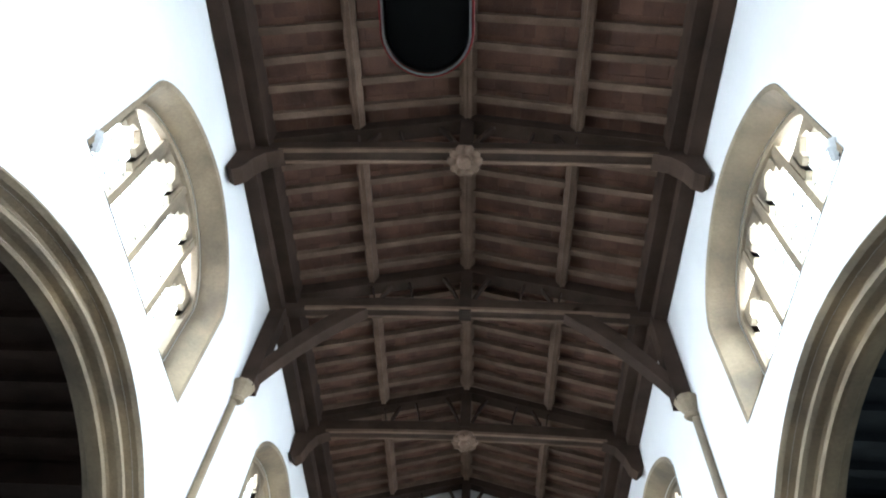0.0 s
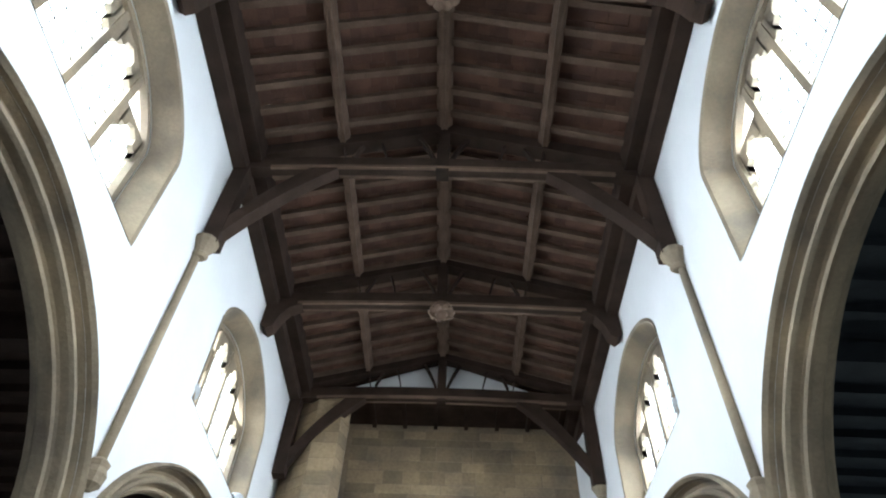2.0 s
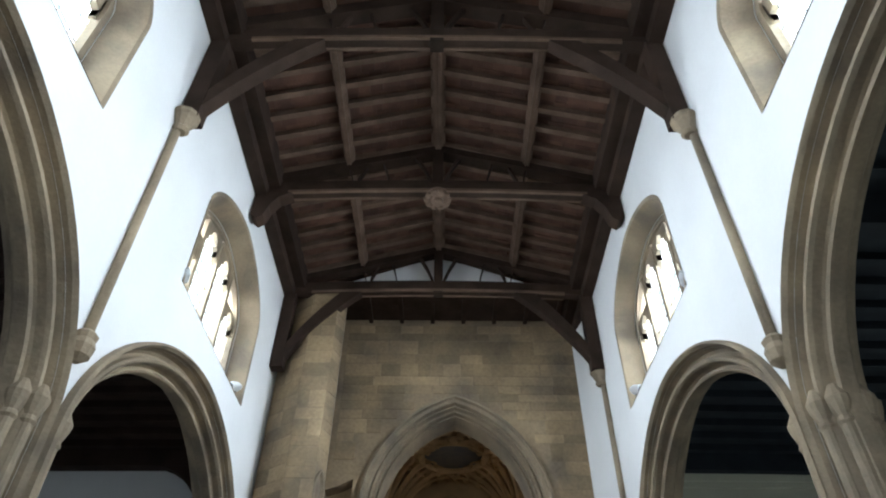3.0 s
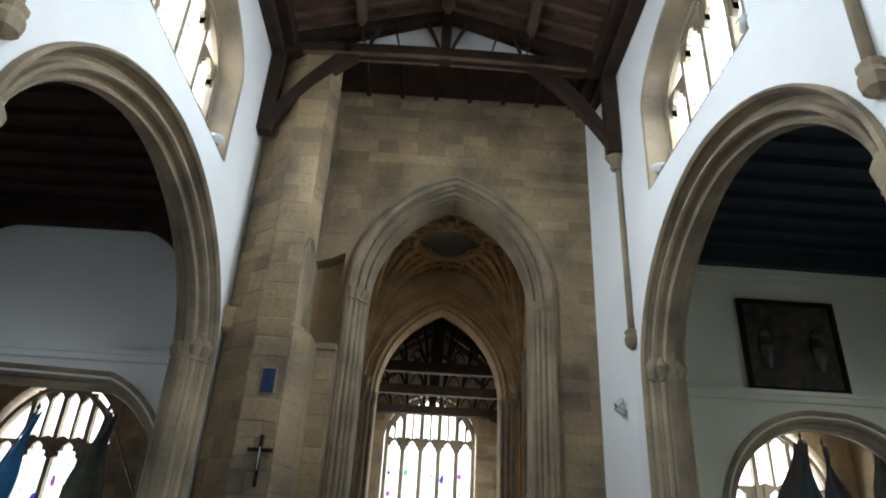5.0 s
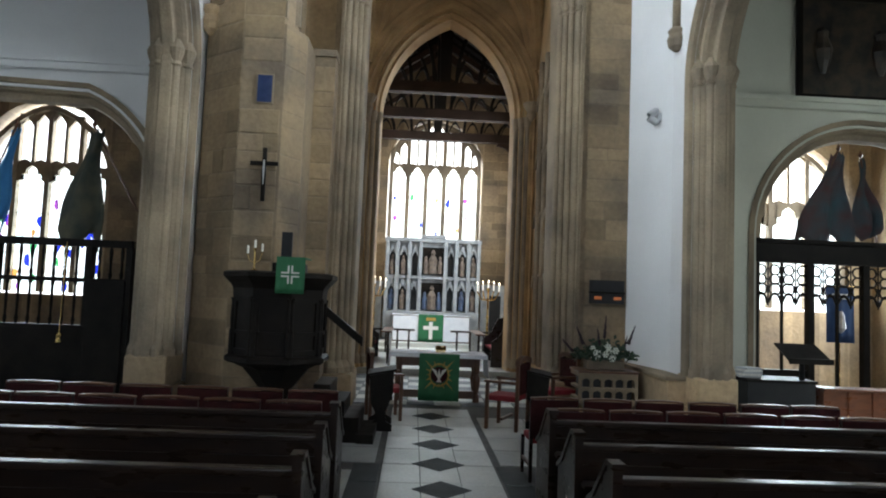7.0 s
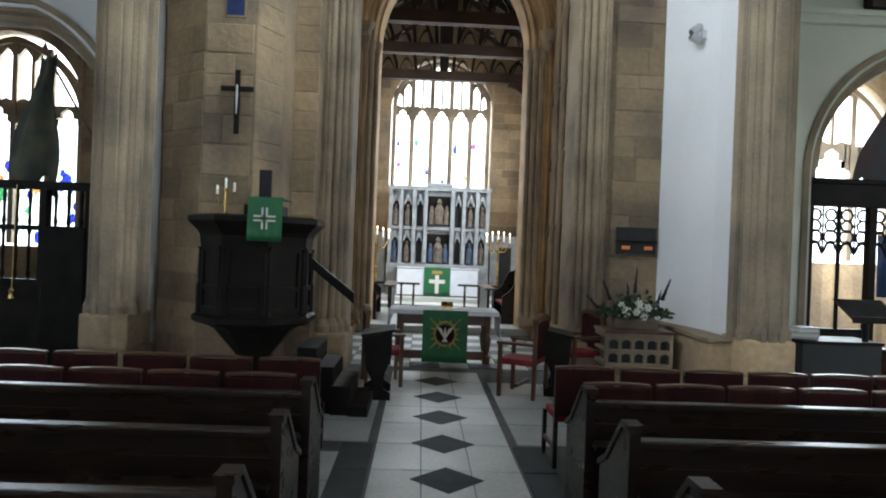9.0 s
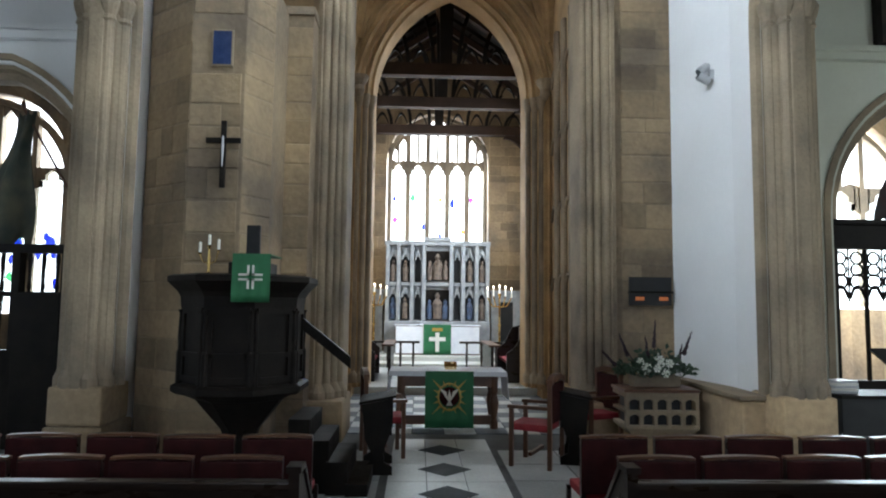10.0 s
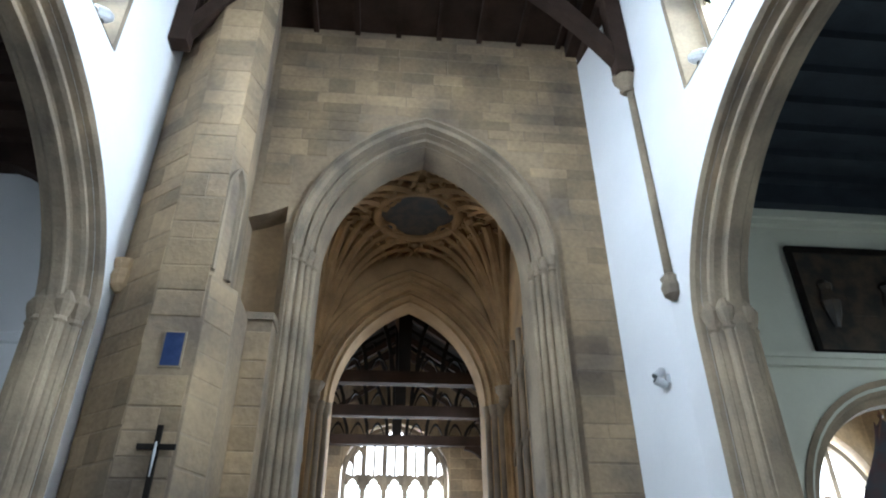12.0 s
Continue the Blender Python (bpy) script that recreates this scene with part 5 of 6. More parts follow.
part("knot", lathe(bmesh.new(), [(0.01, -0.08), (0.05, -0.06), (0.03, 0.0), (0.05, 0.05), (0.01, 0.1)], n=8), BRASS, bell)
side = empty("side_screen", (-4.75, AY + 0.2, 0), "black oak return screen with close-set balusters", "screen")
part("top_rail", mbox(-0.08, 0.04, 0.1, 2.6, 2.50, 2.62), BLACKOAK, side)
part("lower_rail", mbox(-0.06, 0.02, 0.1, 2.6, 1.95, 2.02), BLACKOAK, side)
part("base_panel", mbox(-0.04, 0.0, 0.1, 2.6, 0, 1.95), BLACKOAK, side)
for i in range(14):
    part("baluster", lathe(bmesh.new(), [(0.018, 2.02), (0.03, 2.1), (0.018, 2.2), (0.024, 2.35), (0.018, 2.5)], (-0.02, 0.2 + i * 0.17, 0), 6), BLACKOAK, side)

root = empty("traceried_screen", (7.3, AY + 0.15, 0), "dark oak chapel screen with pierced gothic tracery heads", "screen")
part("head_beam", mbox(-1.95, 1.95, -0.1, 0.1, 2.72, 3.05, bevel=0.02), BLACKOAK, root)
part("crest", mbox(-1.97, 1.97, -0.13, 0.13, 3.05, 3.12, bevel=0.015), BLACKOAK, root)
for x in (-1.9, -0.95, 0.0, 0.95, 1.9):
    part("post", mbox(x - 0.055, x + 0.055, -0.06, 0.06, 0, 2.72), BLACKOAK, root)
for k in range(4):
    x0 = -1.9 + k * 0.95
    part("mullion", mbox(x0 + 0.46, x0 + 0.49, -0.03, 0.03, 0.0, 2.72), BLACKOAK, root)
    b = bmesh.new()
    for j in range(4):
        cx = x0 + 0.12 + j * 0.237
        for z in (2.60, 2.44, 2.28):
            r = 0.085 if z > 2.3 else 0.1
            tube(b, [(cx + r * math.cos(t * math.pi / 5), 0, z + r * math.sin(t * math.pi / 5)) for t in range(11)], 0.017, 5)
        tube(b, [(cx - 0.11, 0, 2.05), (cx - 0.06, 0, 2.17), (cx, 0, 2.22), (cx + 0.06, 0, 2.17), (cx + 0.11, 0, 2.05)], 0.022, 5)
        rod(b, (cx - 0.118, 0, 2.0), (cx - 0.118, 0, 2.72), 0.014, 5)
    part("tracery", b, BLACKOAK, root)
part("base_panel", mbox(-1.95, -0.95, -0.04, 0.04, 0, 0.95), BLACKOAK, root)
part("base_panel", mbox(0.95, 1.95, -0.04, 0.04, 0, 0.95), BLACKOAK, root)


def flag(x, y, z, length, lean, mat, label, drop=1.5, wide=0.5, turn=0.0):
    """A hanging flag on a sloping staff."""
    root = empty("flag", (x, y, z), label, "flag", "hanging flags")
    b = bmesh.new()
    tip = Vector((lean, -0.35, length))
    rod(b, (0, 0, 0), tip, 0.018, 8)
    lathe(b, [(0.01, -0.02), (0.04, 0.03), (0.005, 0.12)], tip, 8)
    part("staff", b, CHAIRWOOD, root)
    b = bmesh.new()
    n, k = 12, 10
    g = []
    for i in range(n + 1):
        t = i / n
        row = []
        for j in range(k + 1):
            u = j / k
            spread = wide * (0.25 + 0.75 * t)
            row.append(b.verts.new((tip.x * 0.96 + spread * (u - 0.4) + turn * t + 0.05 * math.sin(t * 7 + u * 3), tip.y * 0.96 + 0.09 * math.sin(u * 9 + t * 2) * (0.4 + t), tip.z * 0.96 - drop * t * (0.8 + 0.2 * abs(math.sin(u * 5.2 + 0.6 + turn * 3))) - 0.05 * math.sin(u * 14))))
        g.append(row)
    for a, c in zip(g, g[1:]):
        for j in range(k):
            b.faces.new((a[j], a[j + 1], c[j + 1], c[j]))
    ob = part("cloth", b, mat, root, smooth=True)
    so = ob.modifiers.new("thickness", "SOLIDIFY")
    so.thickness = 0.008
    return root


flag(-4.9, 16.15, 3.0, 1.5, -0.75, DARKFLAG, "dark tattered regimental flag hanging in the chapel arch", 2.0, 0.85, -0.25)
flag(-7.65, 16.15, 3.0, 1.45, 0.75, BLUE, "light blue flag hanging in the chapel arch", 1.7, 0.5, -0.3)
flag(6.65, 16.4, 3.3, 1.5, 0.5, TEALFLAG, "faded teal flag hanging before the bright chapel window", 1.8, 1.0, -0.35)
flag(8.1, 16.4, 3.2, 1.5, -0.55, TEALFLAG, "dark patterned flag on a sloping staff", 1.4, 0.4, 0.1)
flag(8.5, 16.3, 3.3, 1.7, 0.0, DARKFLAG, "dark green flag hanging beside the chapel arch", 1.7, 0.5, 0.05)

# royal arms painting
root = empty("painting", (6.95, AY - 0.04, 6.38), "darkened square painted heraldic board in a black frame", "painting")
part("canvas", mbox(-0.86, 0.86, -0.012, 0.02, -0.82, 0.82), PAINTING, root)
for x0, x1, z0, z1 in ((-0.95, 0.95, 0.82, 0.92), (-0.95, 0.95, -0.92, -0.82), (-0.95, -0.86, -0.82, 0.82), (0.86, 0.95, -0.82, 0.82)):
    part("frame_side", mbox(x0, x1, -0.06, 0.03, z0, z1, bevel=0.015), BLACKOAK, root)
b = bmesh.new()
for s in (-1, 1):
    lathe(b, [(0.05, -0.4), (0.12, -0.2), (0.16, 0.0), (0.1, 0.2), (0.12, 0.3), (0.02, 0.4)], (s * 0.5, -0.005, -0.05), 8)
box(b, -0.2, 0.2, -0.02, -0.013, -0.25, 0.25)
part("heraldic_device", b, PAINTING, root)

# ---- reredos and high altar ----
RY = 27.9
root = empty("reredos", (0.37, RY, 0.36), "tall grey-white carved stone reredos with niches and painted figures", "altarpiece")
part("back_slab", mbox(-1.62, 1.62, 0.15, 0.35, 0, 3.5), GREYSTONE, root)
part("plinth", mbox(-1.68, 1.68, -0.1, 0.15, 0.0, 1.0, bevel=0.02), GREYSTONE, root)
part("cornice", mbox(-1.7, 1.7, -0.02, 0.3, 3.42, 3.56, bevel=0.02), GREYSTONE, root)
part("centre_cresting", mbox(-0.42, 0.42, -0.06, 0.3, 3.56, 3.68, bevel=0.02), GREYSTONE, root)
part("mid_cornice", mbox(-1.64, 1.64, -0.02, 0.15, 2.12, 2.22, bevel=0.015), GREYSTONE, root)
for x in (-1.6, -1.25, -0.82, -0.44, 0.44, 0.82, 1.25, 1.6):
    part("buttress", mbox(x - 0.06, x + 0.06, -0.08, 0.15, 1.0, 3.42, bevel=0.015), GREYSTONE, root)
for x, w in ((-1.42, 0.2), (-1.03, 0.2), (1.03, 0.2), (1.42, 0.2), (-0.63, 0.14), (0.63, 0.14)):
    for z in (1.05, 2.25):
        # Flat black sheet on the slab paints the niche's shade.
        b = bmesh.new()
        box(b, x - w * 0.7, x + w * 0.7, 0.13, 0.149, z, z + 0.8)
        part("niche_shadow", b, BLACK, root, "black panel painted as niche shade")
        b = bmesh.new()
        for s in (-1, 1):
            prism(b, [(x + s * w * 0.8, -0.02, z + 0.72), (x, -0.02, z + 1.08), (x, -0.02, z + 0.92), (x + s * w * 0.5, -0.02, z + 0.68)], [(x + s * w * 0.8, 0.14, z + 0.72), (x, 0.14, z + 1.08), (x, 0.14, z + 0.92), (x + s * w * 0.5, 0.14, z + 0.68)])
        part("niche_canopy", b, GREYSTONE, root)
        if w > 0.15:
            part("statuette", lathe(bmesh.new(), [(0.1, 0.02), (0.09, 0.2), (0.11, 0.42), (0.07, 0.52), (0.045, 0.55), (0.06, 0.62), (0.02, 0.7)], (x, 0.06, z), 10), FLESH if z > 2 else random.choice((FLESH, BLUEPAINT)), root, "painted carved figure")
for z, mat in ((1.05, BLUEPAINT), (2.3, FLESH)):
    # Dark panel in place of a hollow: the shade is in its colour.
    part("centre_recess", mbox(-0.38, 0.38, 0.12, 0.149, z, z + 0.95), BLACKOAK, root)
    part("figure", lathe(bmesh.new(), [(0.16, 0.02), (0.14, 0.25), (0.17, 0.5), (0.1, 0.62), (0.06, 0.66), (0.09, 0.75), (0.03, 0.86)], (0, 0.04, z), 10), FLESH, root, "painted carved figure")
    for s in (-1, 1):
        part("figure", lathe(bmesh.new(), [(0.09, 0.02), (0.08, 0.2), (0.09, 0.4), (0.05, 0.5), (0.06, 0.57), (0.02, 0.64)], (s * 0.25, 0.04, z), 10), mat, root, "painted carved figure")
for x in (-2.15, 2.35):
    w = empty("stone_panelling", (0.37 + (x - 0.1), RY + 0.2, 0.24), "grey carved stone wall panelling beside the reredos", "wall panel")
    part("panel", mbox(-0.5, 0.5, 0, 0.2, 0, 2.0), GREYSTONE, w)
    part("coping", mbox(-0.53, 0.53, -0.04, 0.2, 2.0, 2.12, bevel=0.015), GREYSTONE, w)
    # Black sheet on the panel face paints the shade of an arched hollow.
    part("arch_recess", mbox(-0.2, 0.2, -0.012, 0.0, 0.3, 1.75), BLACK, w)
root = empty("high_altar", (0.37, 27.1, 0.36), "high altar with cream frontal below the reredos", "altar")
part("table", mbox(-1.3, 1.3, 0, 0.65, 0, 0.88, bevel=0.015), CHAIRWOOD, root)
part("frontal", mbox(-1.28, 1.28, -0.02, -0.003, 0.04, 0.86), WHITECLOTH, root, "cream cloth frontal")
part("cloth_top", mbox(-1.33, 1.33, -0.03, 0.66, 0.885, 0.9), WHITECLOTH, root)
fr = empty("high_altar_fall", (0.36, 27.06, 0.38), "green altar fall with gold and white cross", "altar cloth")
drape("cloth", -0.42, 0.42, 0.0, 0.90, 0, GREEN, "", fr, 0.006)
b = bmesh.new()
box(b, -0.06, 0.06, -0.026, -0.016, 0.08, 0.66)
box(b, -0.25, 0.25, -0.027, -0.017, 0.40, 0.52)
part("cross", b, WHITE, fr, "white cross")
part("gold_band", mbox(-0.16, 0.16, -0.026, -0.016, 0.7, 0.8), GOLD, fr)
for x in (-1.55, 2.2):
    cd = empty("candelabrum", (x, 26.6, 0.24), "tall brass branched candelabrum with lit candles", "candelabrum", "candelabra")
    part("stem", lathe(bmesh.new(), [(0.2, 0), (0.16, 0.05), (0.04, 0.1), (0.03, 1.0), (0.05, 1.05), (0.025, 1.1), (0.03, 1.9), (0.06, 2.0)], n=10), BRASS, cd)
    for k in range(5):
        xx = -0.36 + 0.18 * k
        b = bmesh.new()
        tube(b, [(0, 0, 1.6), (xx * 0.6, 0, 1.62), (xx, 0, 1.85 + 0.1 * (1 - abs(xx) * 2))], 0.02)
        br = part("branch", b, BRASS, cd)
        part("candle", lathe(bmesh.new(), [(0.03, 0), (0.025, 0.22), (0.004, 0.23)], (xx, 0, 1.86 + 0.1 * (1 - abs(xx) * 2)), 8), CANDLE, br)
        part("flame", lathe(bmesh.new(), [(0.004, 0), (0.016, 0.03), (0.003, 0.08)], (xx, 0, 2.09 + 0.1 * (1 - abs(xx) * 2)), 6), FLAME, br)


def stall(x, y, s, label):
    root = empty("choir_stall", (x, y, 0.14), label, "choir stall", "choir stalls")
    part("seat", mbox(-0.25, 0.25, -0.9, 0.9, 0.4, 0.46), REDCLOTH, root, "red seat cushion")
    xb = sorted((s * 0.25, s * 0.3))
    part("backrest", mbox(xb[0], xb[1], -0.95, 0.95, 0, 1.2), PEW, root)
    for y0 in (-0.95, 0.9):
        b = bmesh.new()
        pts = [(-0.3, 0), (0.3, 0), (0.3, 1.25), (0.1, 1.2), (-0.1, 0.8), (-0.3, 0.65)]
        prism(b, [(s * u, y0, z) for u, z in pts], [(s * u, y0 + 0.06, z) for u, z in pts])
        part("bench_end", b, PEW, root)
    xd = sorted((-s * 0.6, -s * 0.66))
    part("desk_front", mbox(xd[0], xd[1], -0.95, 0.95, 0, 0.8), PEW, root)
    xd = sorted((-s * 0.45, -s * 0.72))
    part("desk_top", mbox(xd[0], xd[1], -0.98, 0.98, 0.8, 0.84), CHAIRWOOD, root)
    return root


stall(-1.5, 22.9, -1, "dark oak choir stall with red seat cushion")
stall(2.1, 22.9, 1, "dark oak choir stall with red seat cushion")
root = empty("altar_rail", (0.37, 25.2, 0.14), "oak communion rail before the high altar", "rail")
for x0, x1 in ((-2.3, -0.55), (0.55, 2.6)):
    part("rail", mbox(x0, x1, -0.07, 0.07, 0.68, 0.74, bevel=0.015), PEW, root)
    for i in range(5):
        x = x0 + (x1 - x0) * (i + 0.5) / 5
        part("post", lathe(bmesh.new(), [(0.035, 0), (0.025, 0.1), (0.04, 0.3), (0.025, 0.6), (0.04, 0.68)], (x, 0, 0), 8), PEW, root)
root = empty("arched_door", (2.65, 28.5, 0.36), "dark pointed wooden door in the chancel wall", "door")
b = bmesh.new()
pts = pointed(0.3, 1.3, 0.5, 8, 0.0)
prism(b, [(u, 0, z) for u, z in pts], [(u, 0.06, z) for u, z in pts])
part("leaf", b, BLACKOAK, root)

# ---- small fixtures ----
root = empty("wall_spotlight", (3.55, 15.1, 4.95), "small grey twin spotlight bracketed on the white wall", "spotlight")
part("bracket", mbox(-0.02, 0.06, -0.03, 0.03, -0.06, 0.06, bevel=0.008), GREYMETAL, root)
for z, tilt in ((0.07, 130), (-0.06, 60)):
    h = part("lamp_head", lathe(bmesh.new(), [(0.03, -0.09), (0.055, -0.06), (0.062, 0.07), (0.055, 0.08)], n=12, m=pose(-0.09, 0, z, 0, -tilt, 0)), GREYMETAL, root)
    part("lens", lathe(bmesh.new(), [(0.05, 0.081), (0.05, 0.09)], n=12, m=pose(-0.09, 0, z, 0, -tilt, 0)), LEAD, h)


def floodlight(x, y, z, aim):
    root = empty("floodlight", (x, y, z), "small grey floodlight clamped on the window sill", "floodlight", "sill floodlights")
    m = pose(0, 0, 0.1, 25, 0, aim)
    part("housing", lathe(bmesh.new(), [(0.05, -0.12), (0.09, -0.05), (0.1, 0.08), (0.09, 0.1)], n=12, m=m @ pose(0, 0, 0, 90)), GREYMETAL, root)
    part("lens", lathe(bmesh.new(), [(0.08, 0.0), (0.08, 0.012)], n=12, m=m @ pose(0, -0.09, 0, 90)), LEAD, root)
    part("bracket", mbox(-0.03, 0.03, -0.03, 0.03, -0.05, 0.08), IRON, root)


for s in (-1, 1):
    for y, aim in ((9.5, 150), (12.75, 40), (2.75, 150)):
        floodlight(s * 3.7, y, 8.33, aim * s)
# Hanging black oval fixture of unknown use; it gives no light.
root = empty("pendant_lamp", (0.09, 0.70, 5.0), "black oval pendant with a red and white rim", "pendant lamp")


def oval(profile, cap=True):
    """A turned shape drawn out lengthways by 0.34 m."""
    b = lathe(bmesh.new(), profile, n=36, cap=cap)
    for v in b.verts:
        if v.co.y < 0:
            v.co.y -= 0.34
    return b


part("shade", oval([(0.165, 0.0), (0.172, 0.02), (0.175, 0.35), (0.14, 0.44), (0.03, 0.48)], False), BLACK, root, smooth=True)
part("inner_disc", oval([(0.16, 0.03), (0.16, 0.04)]), BLACK, root)
part("rim", oval([(0.168, -0.012), (0.184, -0.012), (0.186, 0.015), (0.178, 0.03)], False), RED, root, "red enamel rim")
part("rim_edge", oval([(0.166, -0.018), (0.175, -0.018), (0.175, -0.013)], False), GREYMETAL, root, "pale metal rim edge")
b = bmesh.new()
rod(b, (0, -0.17, 0.47), (0, -0.17, 8.2), 0.008, 6)
part("cable", b, IRON, root)
root = empty("display_niche", (3.05, 16.03, 2.12), "dark recessed cupboard with a glowing amber display", "wall niche")
# Black slab proud of the wall; its colour paints the niche's shade.
part("recess", mbox(-0.3, 0.3, 0, 0.05, -0.2, 0.2), BLACK, root)
part("shelf", mbox(-0.31, 0.31, -0.05, 0.05, -0.03, 0.0), BLACKOAK, root)
for x in (-0.22, 0.12):
    part("display", mbox(x, x + 0.12, -0.02, -0.002, -0.13, -0.08), AMBERLAMP, root)
root = empty("wall_sign", (4.78, AY, 2.25), "small dark sign plate on the pier", "sign")
part("plate", mbox(-0.1, 0.1, -0.02, 0.0, -0.07, 0.07), BLACK, root)

# lectern and chapel furniture
root = empty("lectern", (5.5, 14.4, 0), "dark metal lectern with sloping book desk on a turned stem", "lectern")
part("stem", lathe(bmesh.new(), [(0.2, 0), (0.18, 0.05), (0.06, 0.12), (0.04, 0.5), (0.09, 0.6), (0.04, 0.7), (0.04, 1.2)], n=12), IRON, root)
b = bmesh.new()
prism(b, [(-0.3, -0.22, 1.18), (0.3, -0.22, 1.18), (0.3, 0.2, 1.4), (-0.3, 0.2, 1.4)], [(-0.32, -0.22, 1.22), (0.32, -0.22, 1.22), (0.32, 0.2, 1.44), (-0.32, 0.2, 1.44)])
part("desk", b, BLACKOAK, root)
part("ledge", mbox(-0.32, 0.32, -0.26, -0.215, 1.17, 1.25), BLACKOAK, root)
root = empty("side_table", (4.95, 14.55, 0), "black cloth-covered table with leaflets beside the pier", "table")
part("tabletop", mbox(-0.35, 0.7, -0.3, 0.3, 0.88, 0.92), BLACKOAK, root)
part("cloth_side", mbox(-0.33, 0.68, -0.28, 0.28, 0.0, 0.88), BLACK, root)
root = empty("leaflet_pile", (4.75, 14.5, 0.925), "pile of white and grey service leaflets", "leaflets")
for i in range(5):
    part("leaflet", mbox(-0.15, 0.15, -0.11, 0.11, i * 0.03, i * 0.03 + 0.026, m=pose(0, 0, 0, 0, 0, i * 9 - 15)), WHITE if i % 2 else GREYMETAL, root)
for x0, x1 in ((5.78, 7.0), (7.04, 8.3)):
    root = empty("aisle_desk", (x0, 14.45, 0), "reddish varnished pew front catching bright daylight", "pew front", "aisle pew fronts")
    w = x1 - x0
    part("top_board", mbox(0, w, -0.16, 0.16, 0.78, 0.82, bevel=0.01), REDOAK, root)
    part("front_panel", mbox(0.03, w - 0.03, -0.1, -0.07, 0.05, 0.78), REDOAK, root)
    for k in range(4):
        part("stile", mbox(0.03 + k * (w - 0.14) / 3, 0.11 + k * (w - 0.14) / 3, -0.125, -0.1, 0.05, 0.78), REDOAK, root)
    part("bottom_rail", mbox(0.03, w - 0.03, -0.122, -0.1, 0.05, 0.17), REDOAK, root)
    for x in (0.0, w - 0.05):
        part("side_panel", mbox(x, x + 0.05, -0.14, 0.14, 0, 0.78), REDOAK, root)
root = empty("blue_banner", (8.6, 18.2, 1.0), "dark blue embroidered banner on a stand", "banner")
drape("cloth", -0.3, 0.3, 0.3, 1.45, 0, NAVY, "", root, 0.01)
b = bmesh.new()
rod(b, (0, 0.02, -1.0), (0, 0.02, 1.5), 0.015, 6)
rod(b, (-0.32, 0.02, 1.46), (0.32, 0.02, 1.46), 0.012, 6)
part("stand", b, BRASS, root)
b = bmesh.new()
lathe(b, [(0.02, 0.5), (0.1, 0.6), (0.07, 0.85), (0.03, 0.95)], (0, -0.03, 0), 8)
for z in (1.2, 1.28):
    box(b, -0.18, 0.18, -0.03, -0.024, z, z + 0.03)
part("emblem", b, GREYMETAL, root, "pale embroidered emblem")

# ---- paving ----
random.seed(21)
TILES = {}


def tile_mesh(key, w, d, mat):
    if key not in TILES:
        b = bmesh.new()
        lo = [(-w / 2, -d / 2), (w / 2, -d / 2), (w / 2, d / 2), (-w / 2, d / 2)]
        hi = [(x * 0.985, y * 0.985) for x, y in lo]
        prism(b, [(x, y, -0.03) for x, y in lo], [(x, y, 0) for x, y in hi])
        TILES[key] = finish(key, b, mat)
    return TILES[key]


FLOOR = bpy.data.objects["floor"]


def lay(name, key, w, d, mat, x, y, z=0.0, rz=0):
    ob = new(name, tile_mesh(key, w, d, mat))
    ob.parent = FLOOR
    ob.location, ob.rotation_euler = (x, y, z - random.uniform(0, 0.002)), (0, 0, radians(rz))


for j in range(14):
    for i in range(3):
        lay("flagstone", "flag_pale", 0.425, 0.74, PALE, -0.33 + i * 0.43, 6.2 + j * 0.75)
for k in range(7):
    lay("diamond_tile", "diamond", 0.44, 0.44, SLATE, 0.1, 9.6 + k, 0.005, 45)
for s, x in ((-1, -0.72), (1, 0.92)):
    for j in range(9):
        lay("border_tile", "border", 0.3, 0.74, SLATE, x, 6.2 + j * 0.75)
for j in range(4):
    for i in range(-4, 5):
        if abs(i) > 0:
            lay("flagstone", "flag_side", 0.74, 0.74, SLAB, (0.1 + i * 0.75 + (0.35 if i > 0 else -0.35)), 13.0 + j * 0.75)
for j in range(8):
    for i in range(9):
        lay("paving_tile", "check_dark" if (i + j) % 2 else "check_pale", 0.47, 0.47, GREYTILE if (i + j) % 2 else PALE, -1.5 + i * 0.48, 16.96 + j * 0.48, 0.003)
b = bmesh.new()
for i in range(28):
    for j in range(32):
        x, y = -9.6 + i * 0.76, WESTEND + 0.4 + j * 0.76
        if -0.95 < x < 1.15 and y > 5.6 or (abs(x) < 3.6 and y > 12.5):
            continue
        t = random.uniform(0, 0.003)
        box(b, x - 0.37, x + 0.37, y - 0.37, y + 0.37, -0.03, -0.004 - t)
rest = part("paving_field", b, SLAB, FLOOR)
tagged(rest, kind="stuff")

# ---- ashlar ----
BLOCKS = []
for k in range(5):
    b = bmesh.new()
    f = [(-0.5 + random.uniform(0, 0.02), -0.5 + random.uniform(0, 0.04)), (0.5 - random.uniform(0, 0.02), -0.5 + random.uniform(0, 0.04)), (0.5 - random.uniform(0, 0.02), 0.5 - random.uniform(0, 0.04)), (-0.5 + random.uniform(0, 0.02), 0.5 - random.uniform(0, 0.04))]
    prism(b, [(x, 0.02, z) for x, z in f], [(x * 0.975, random.uniform(-1.0, -0.75), z * 0.95) for x, z in f])
    BLOCKS.append(finish("ashlar_block", b, STONE))


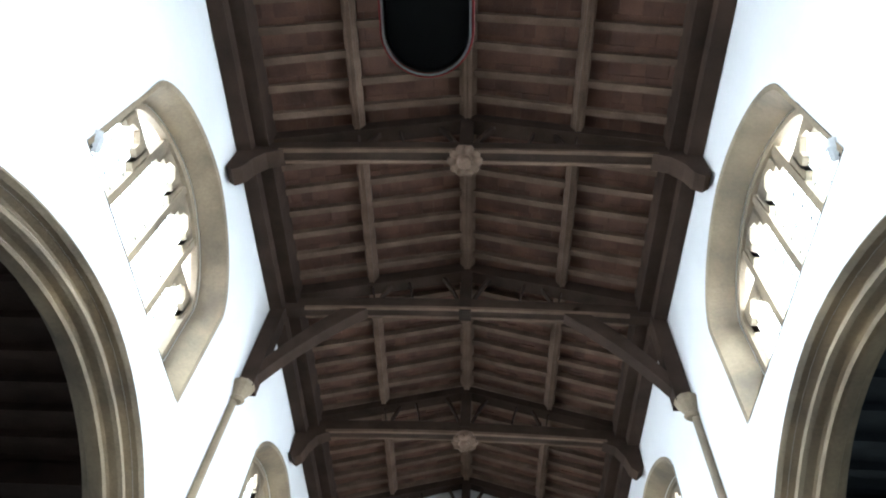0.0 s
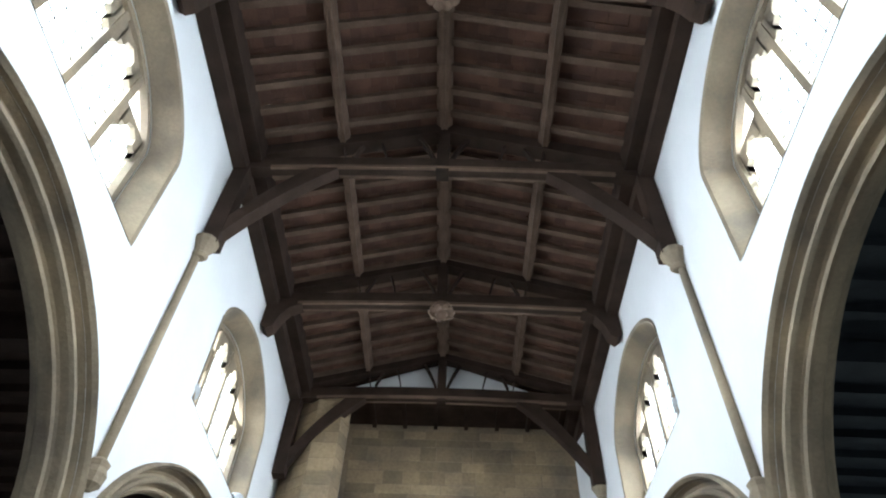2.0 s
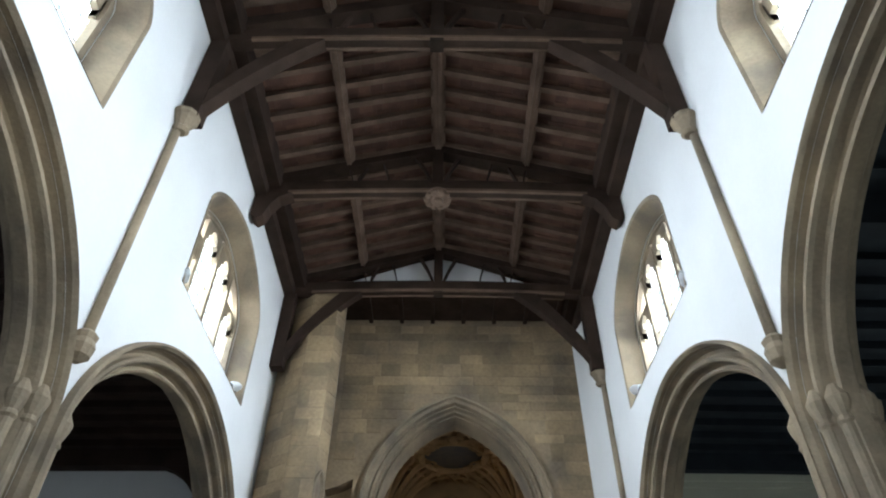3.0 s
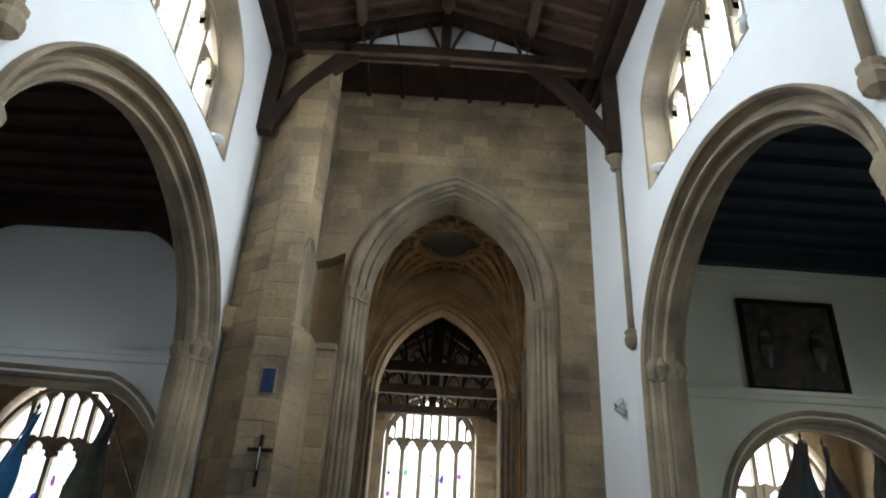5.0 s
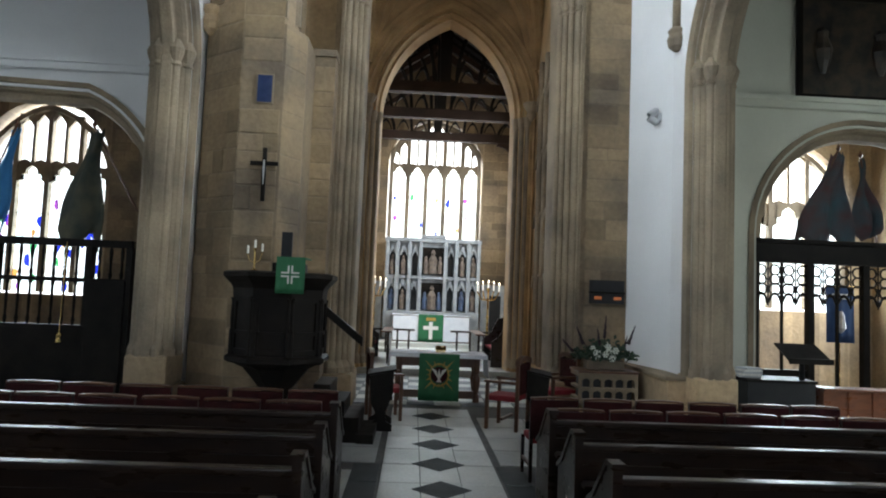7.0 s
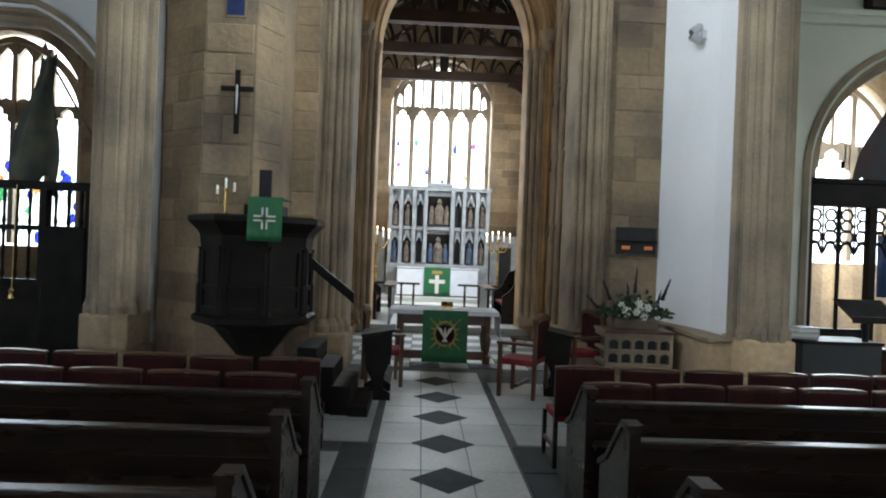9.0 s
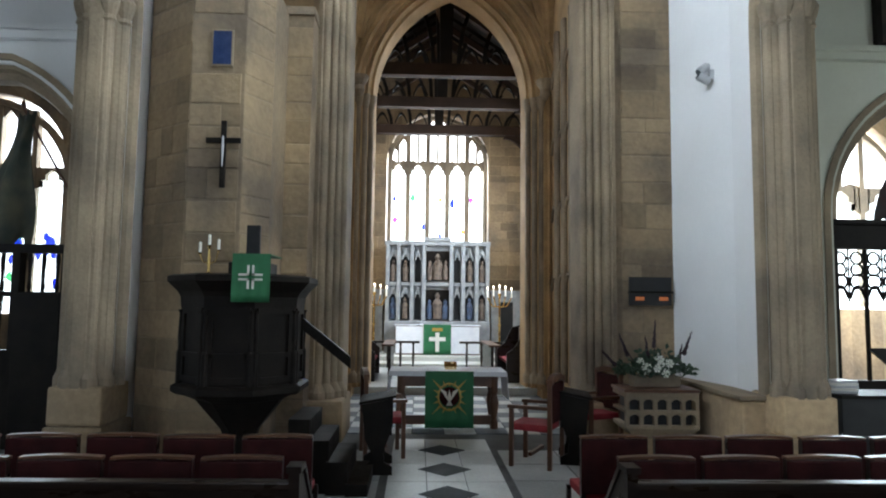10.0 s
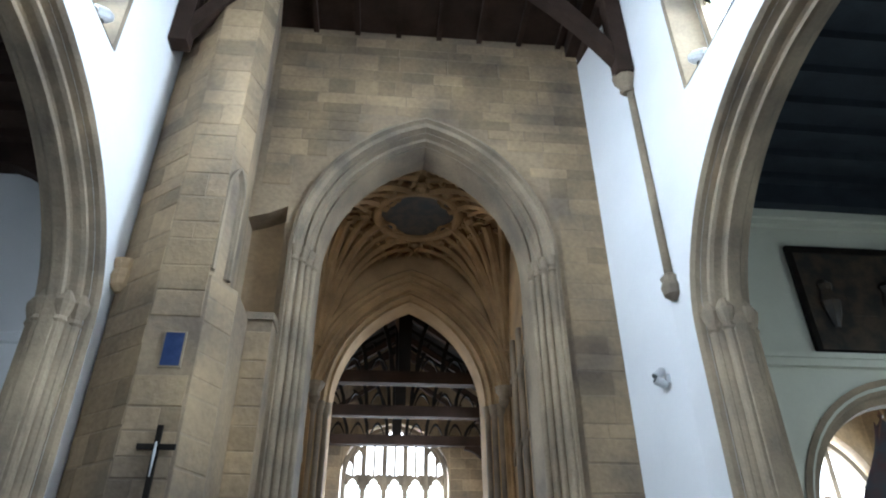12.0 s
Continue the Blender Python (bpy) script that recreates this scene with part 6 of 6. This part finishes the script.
def ashlar(parent, p0, p1, z0, z1, keep=None, course=0.36, mean=0.52):
    """Courses of proud stone blocks over a wall face from p0 to p1."""
    a, c = Vector(p0), Vector(p1)
    length = (c - a).length
    d = (c - a) / length
    ang = math.atan2(d.y, d.x)
    z = z0
    while z < z1 - 0.15:
        h = min(random.uniform(course * 0.55, course * 1.2), z1 - z)
        u = 0.0
        while u < length - 0.03:
            w = random.uniform(mean * 0.45, mean * 1.6)
            if length - u - w < 0.2:
                w = length - u
            mid = a + d * (u + w / 2)
            if keep is None or keep(u + w / 2, z + h / 2, w, h):
                ob = new("ashlar_stone", random.choice(BLOCKS))
                ob.parent = parent
                ob.location = (mid.x, mid.y, z + h / 2)
                ob.rotation_euler = (0, 0, ang)
                ob.scale = (w - 0.002, random.uniform(0.003, 0.012), h - 0.002)
            u += w
        z += h


TURRET = bpy.data.objects["wall_turret"]
ashlar(TURRET, LOW[0], LOW[1], 0.0, 12.0)
ashlar(TURRET, LOW[1], (-2.33, 14.4), 0.0, 12.0, lambda u, z, w, h: not (4.45 < z < 5.25 and 0.1 < u < 0.6))
ashlar(TURRET, LOW[2], LOW[3], 0.0, 5.8)
ashlar(TURRET, MID[2], MID[3], 7.7, 12.0)
ashlar(TURRET, LOW[4], LOW[5], 0.0, 5.8, None, 0.4, 0.4)
TOWER = bpy.data.objects["wall_tower"]
outline = pointed(2.22, 7.3, 2.95, 14, 0)


def clear_of_arch(x_start):
    def test(u, z, w, h):
        x = x_start + u - TX
        for xx in (x - w / 2, x, x + w / 2):
            t = height_at(outline, xx)
            if t is not None and z - h / 2 < t - 0.03:
                return False
        return True
    return test


ashlar(TOWER, (-2.3, TY), (3.41, TY), 8.2, 12.2, clear_of_arch(-2.3), 0.36, 0.62)
ashlar(TOWER, (2.66, TY), (3.41, TY), 0.0, 8.2, None, 0.36, 0.5)
CHANCEL_EAST = bpy.data.objects["wall_chancel_east"]
ashlar(CHANCEL_EAST, (2.1, CE), (3.3, CE), 2.4, 8.6, None, 0.4, 0.42)
ashlar(CHANCEL_EAST, (-2.5, CE), (-1.4, CE), 2.4, 8.6, None, 0.4, 0.42)
ashlar(bpy.data.objects["wall_north_chapel_east"], (-7.5, 20.6), (-4.4, 20.6), 1.2, 6.2, None, 0.3, 0.38)
ashlar(bpy.data.objects["wall_south_chapel_east"], (4.4, 20.6), (7.5, 20.6), 0.6, 4.6, None, 0.32, 0.42)
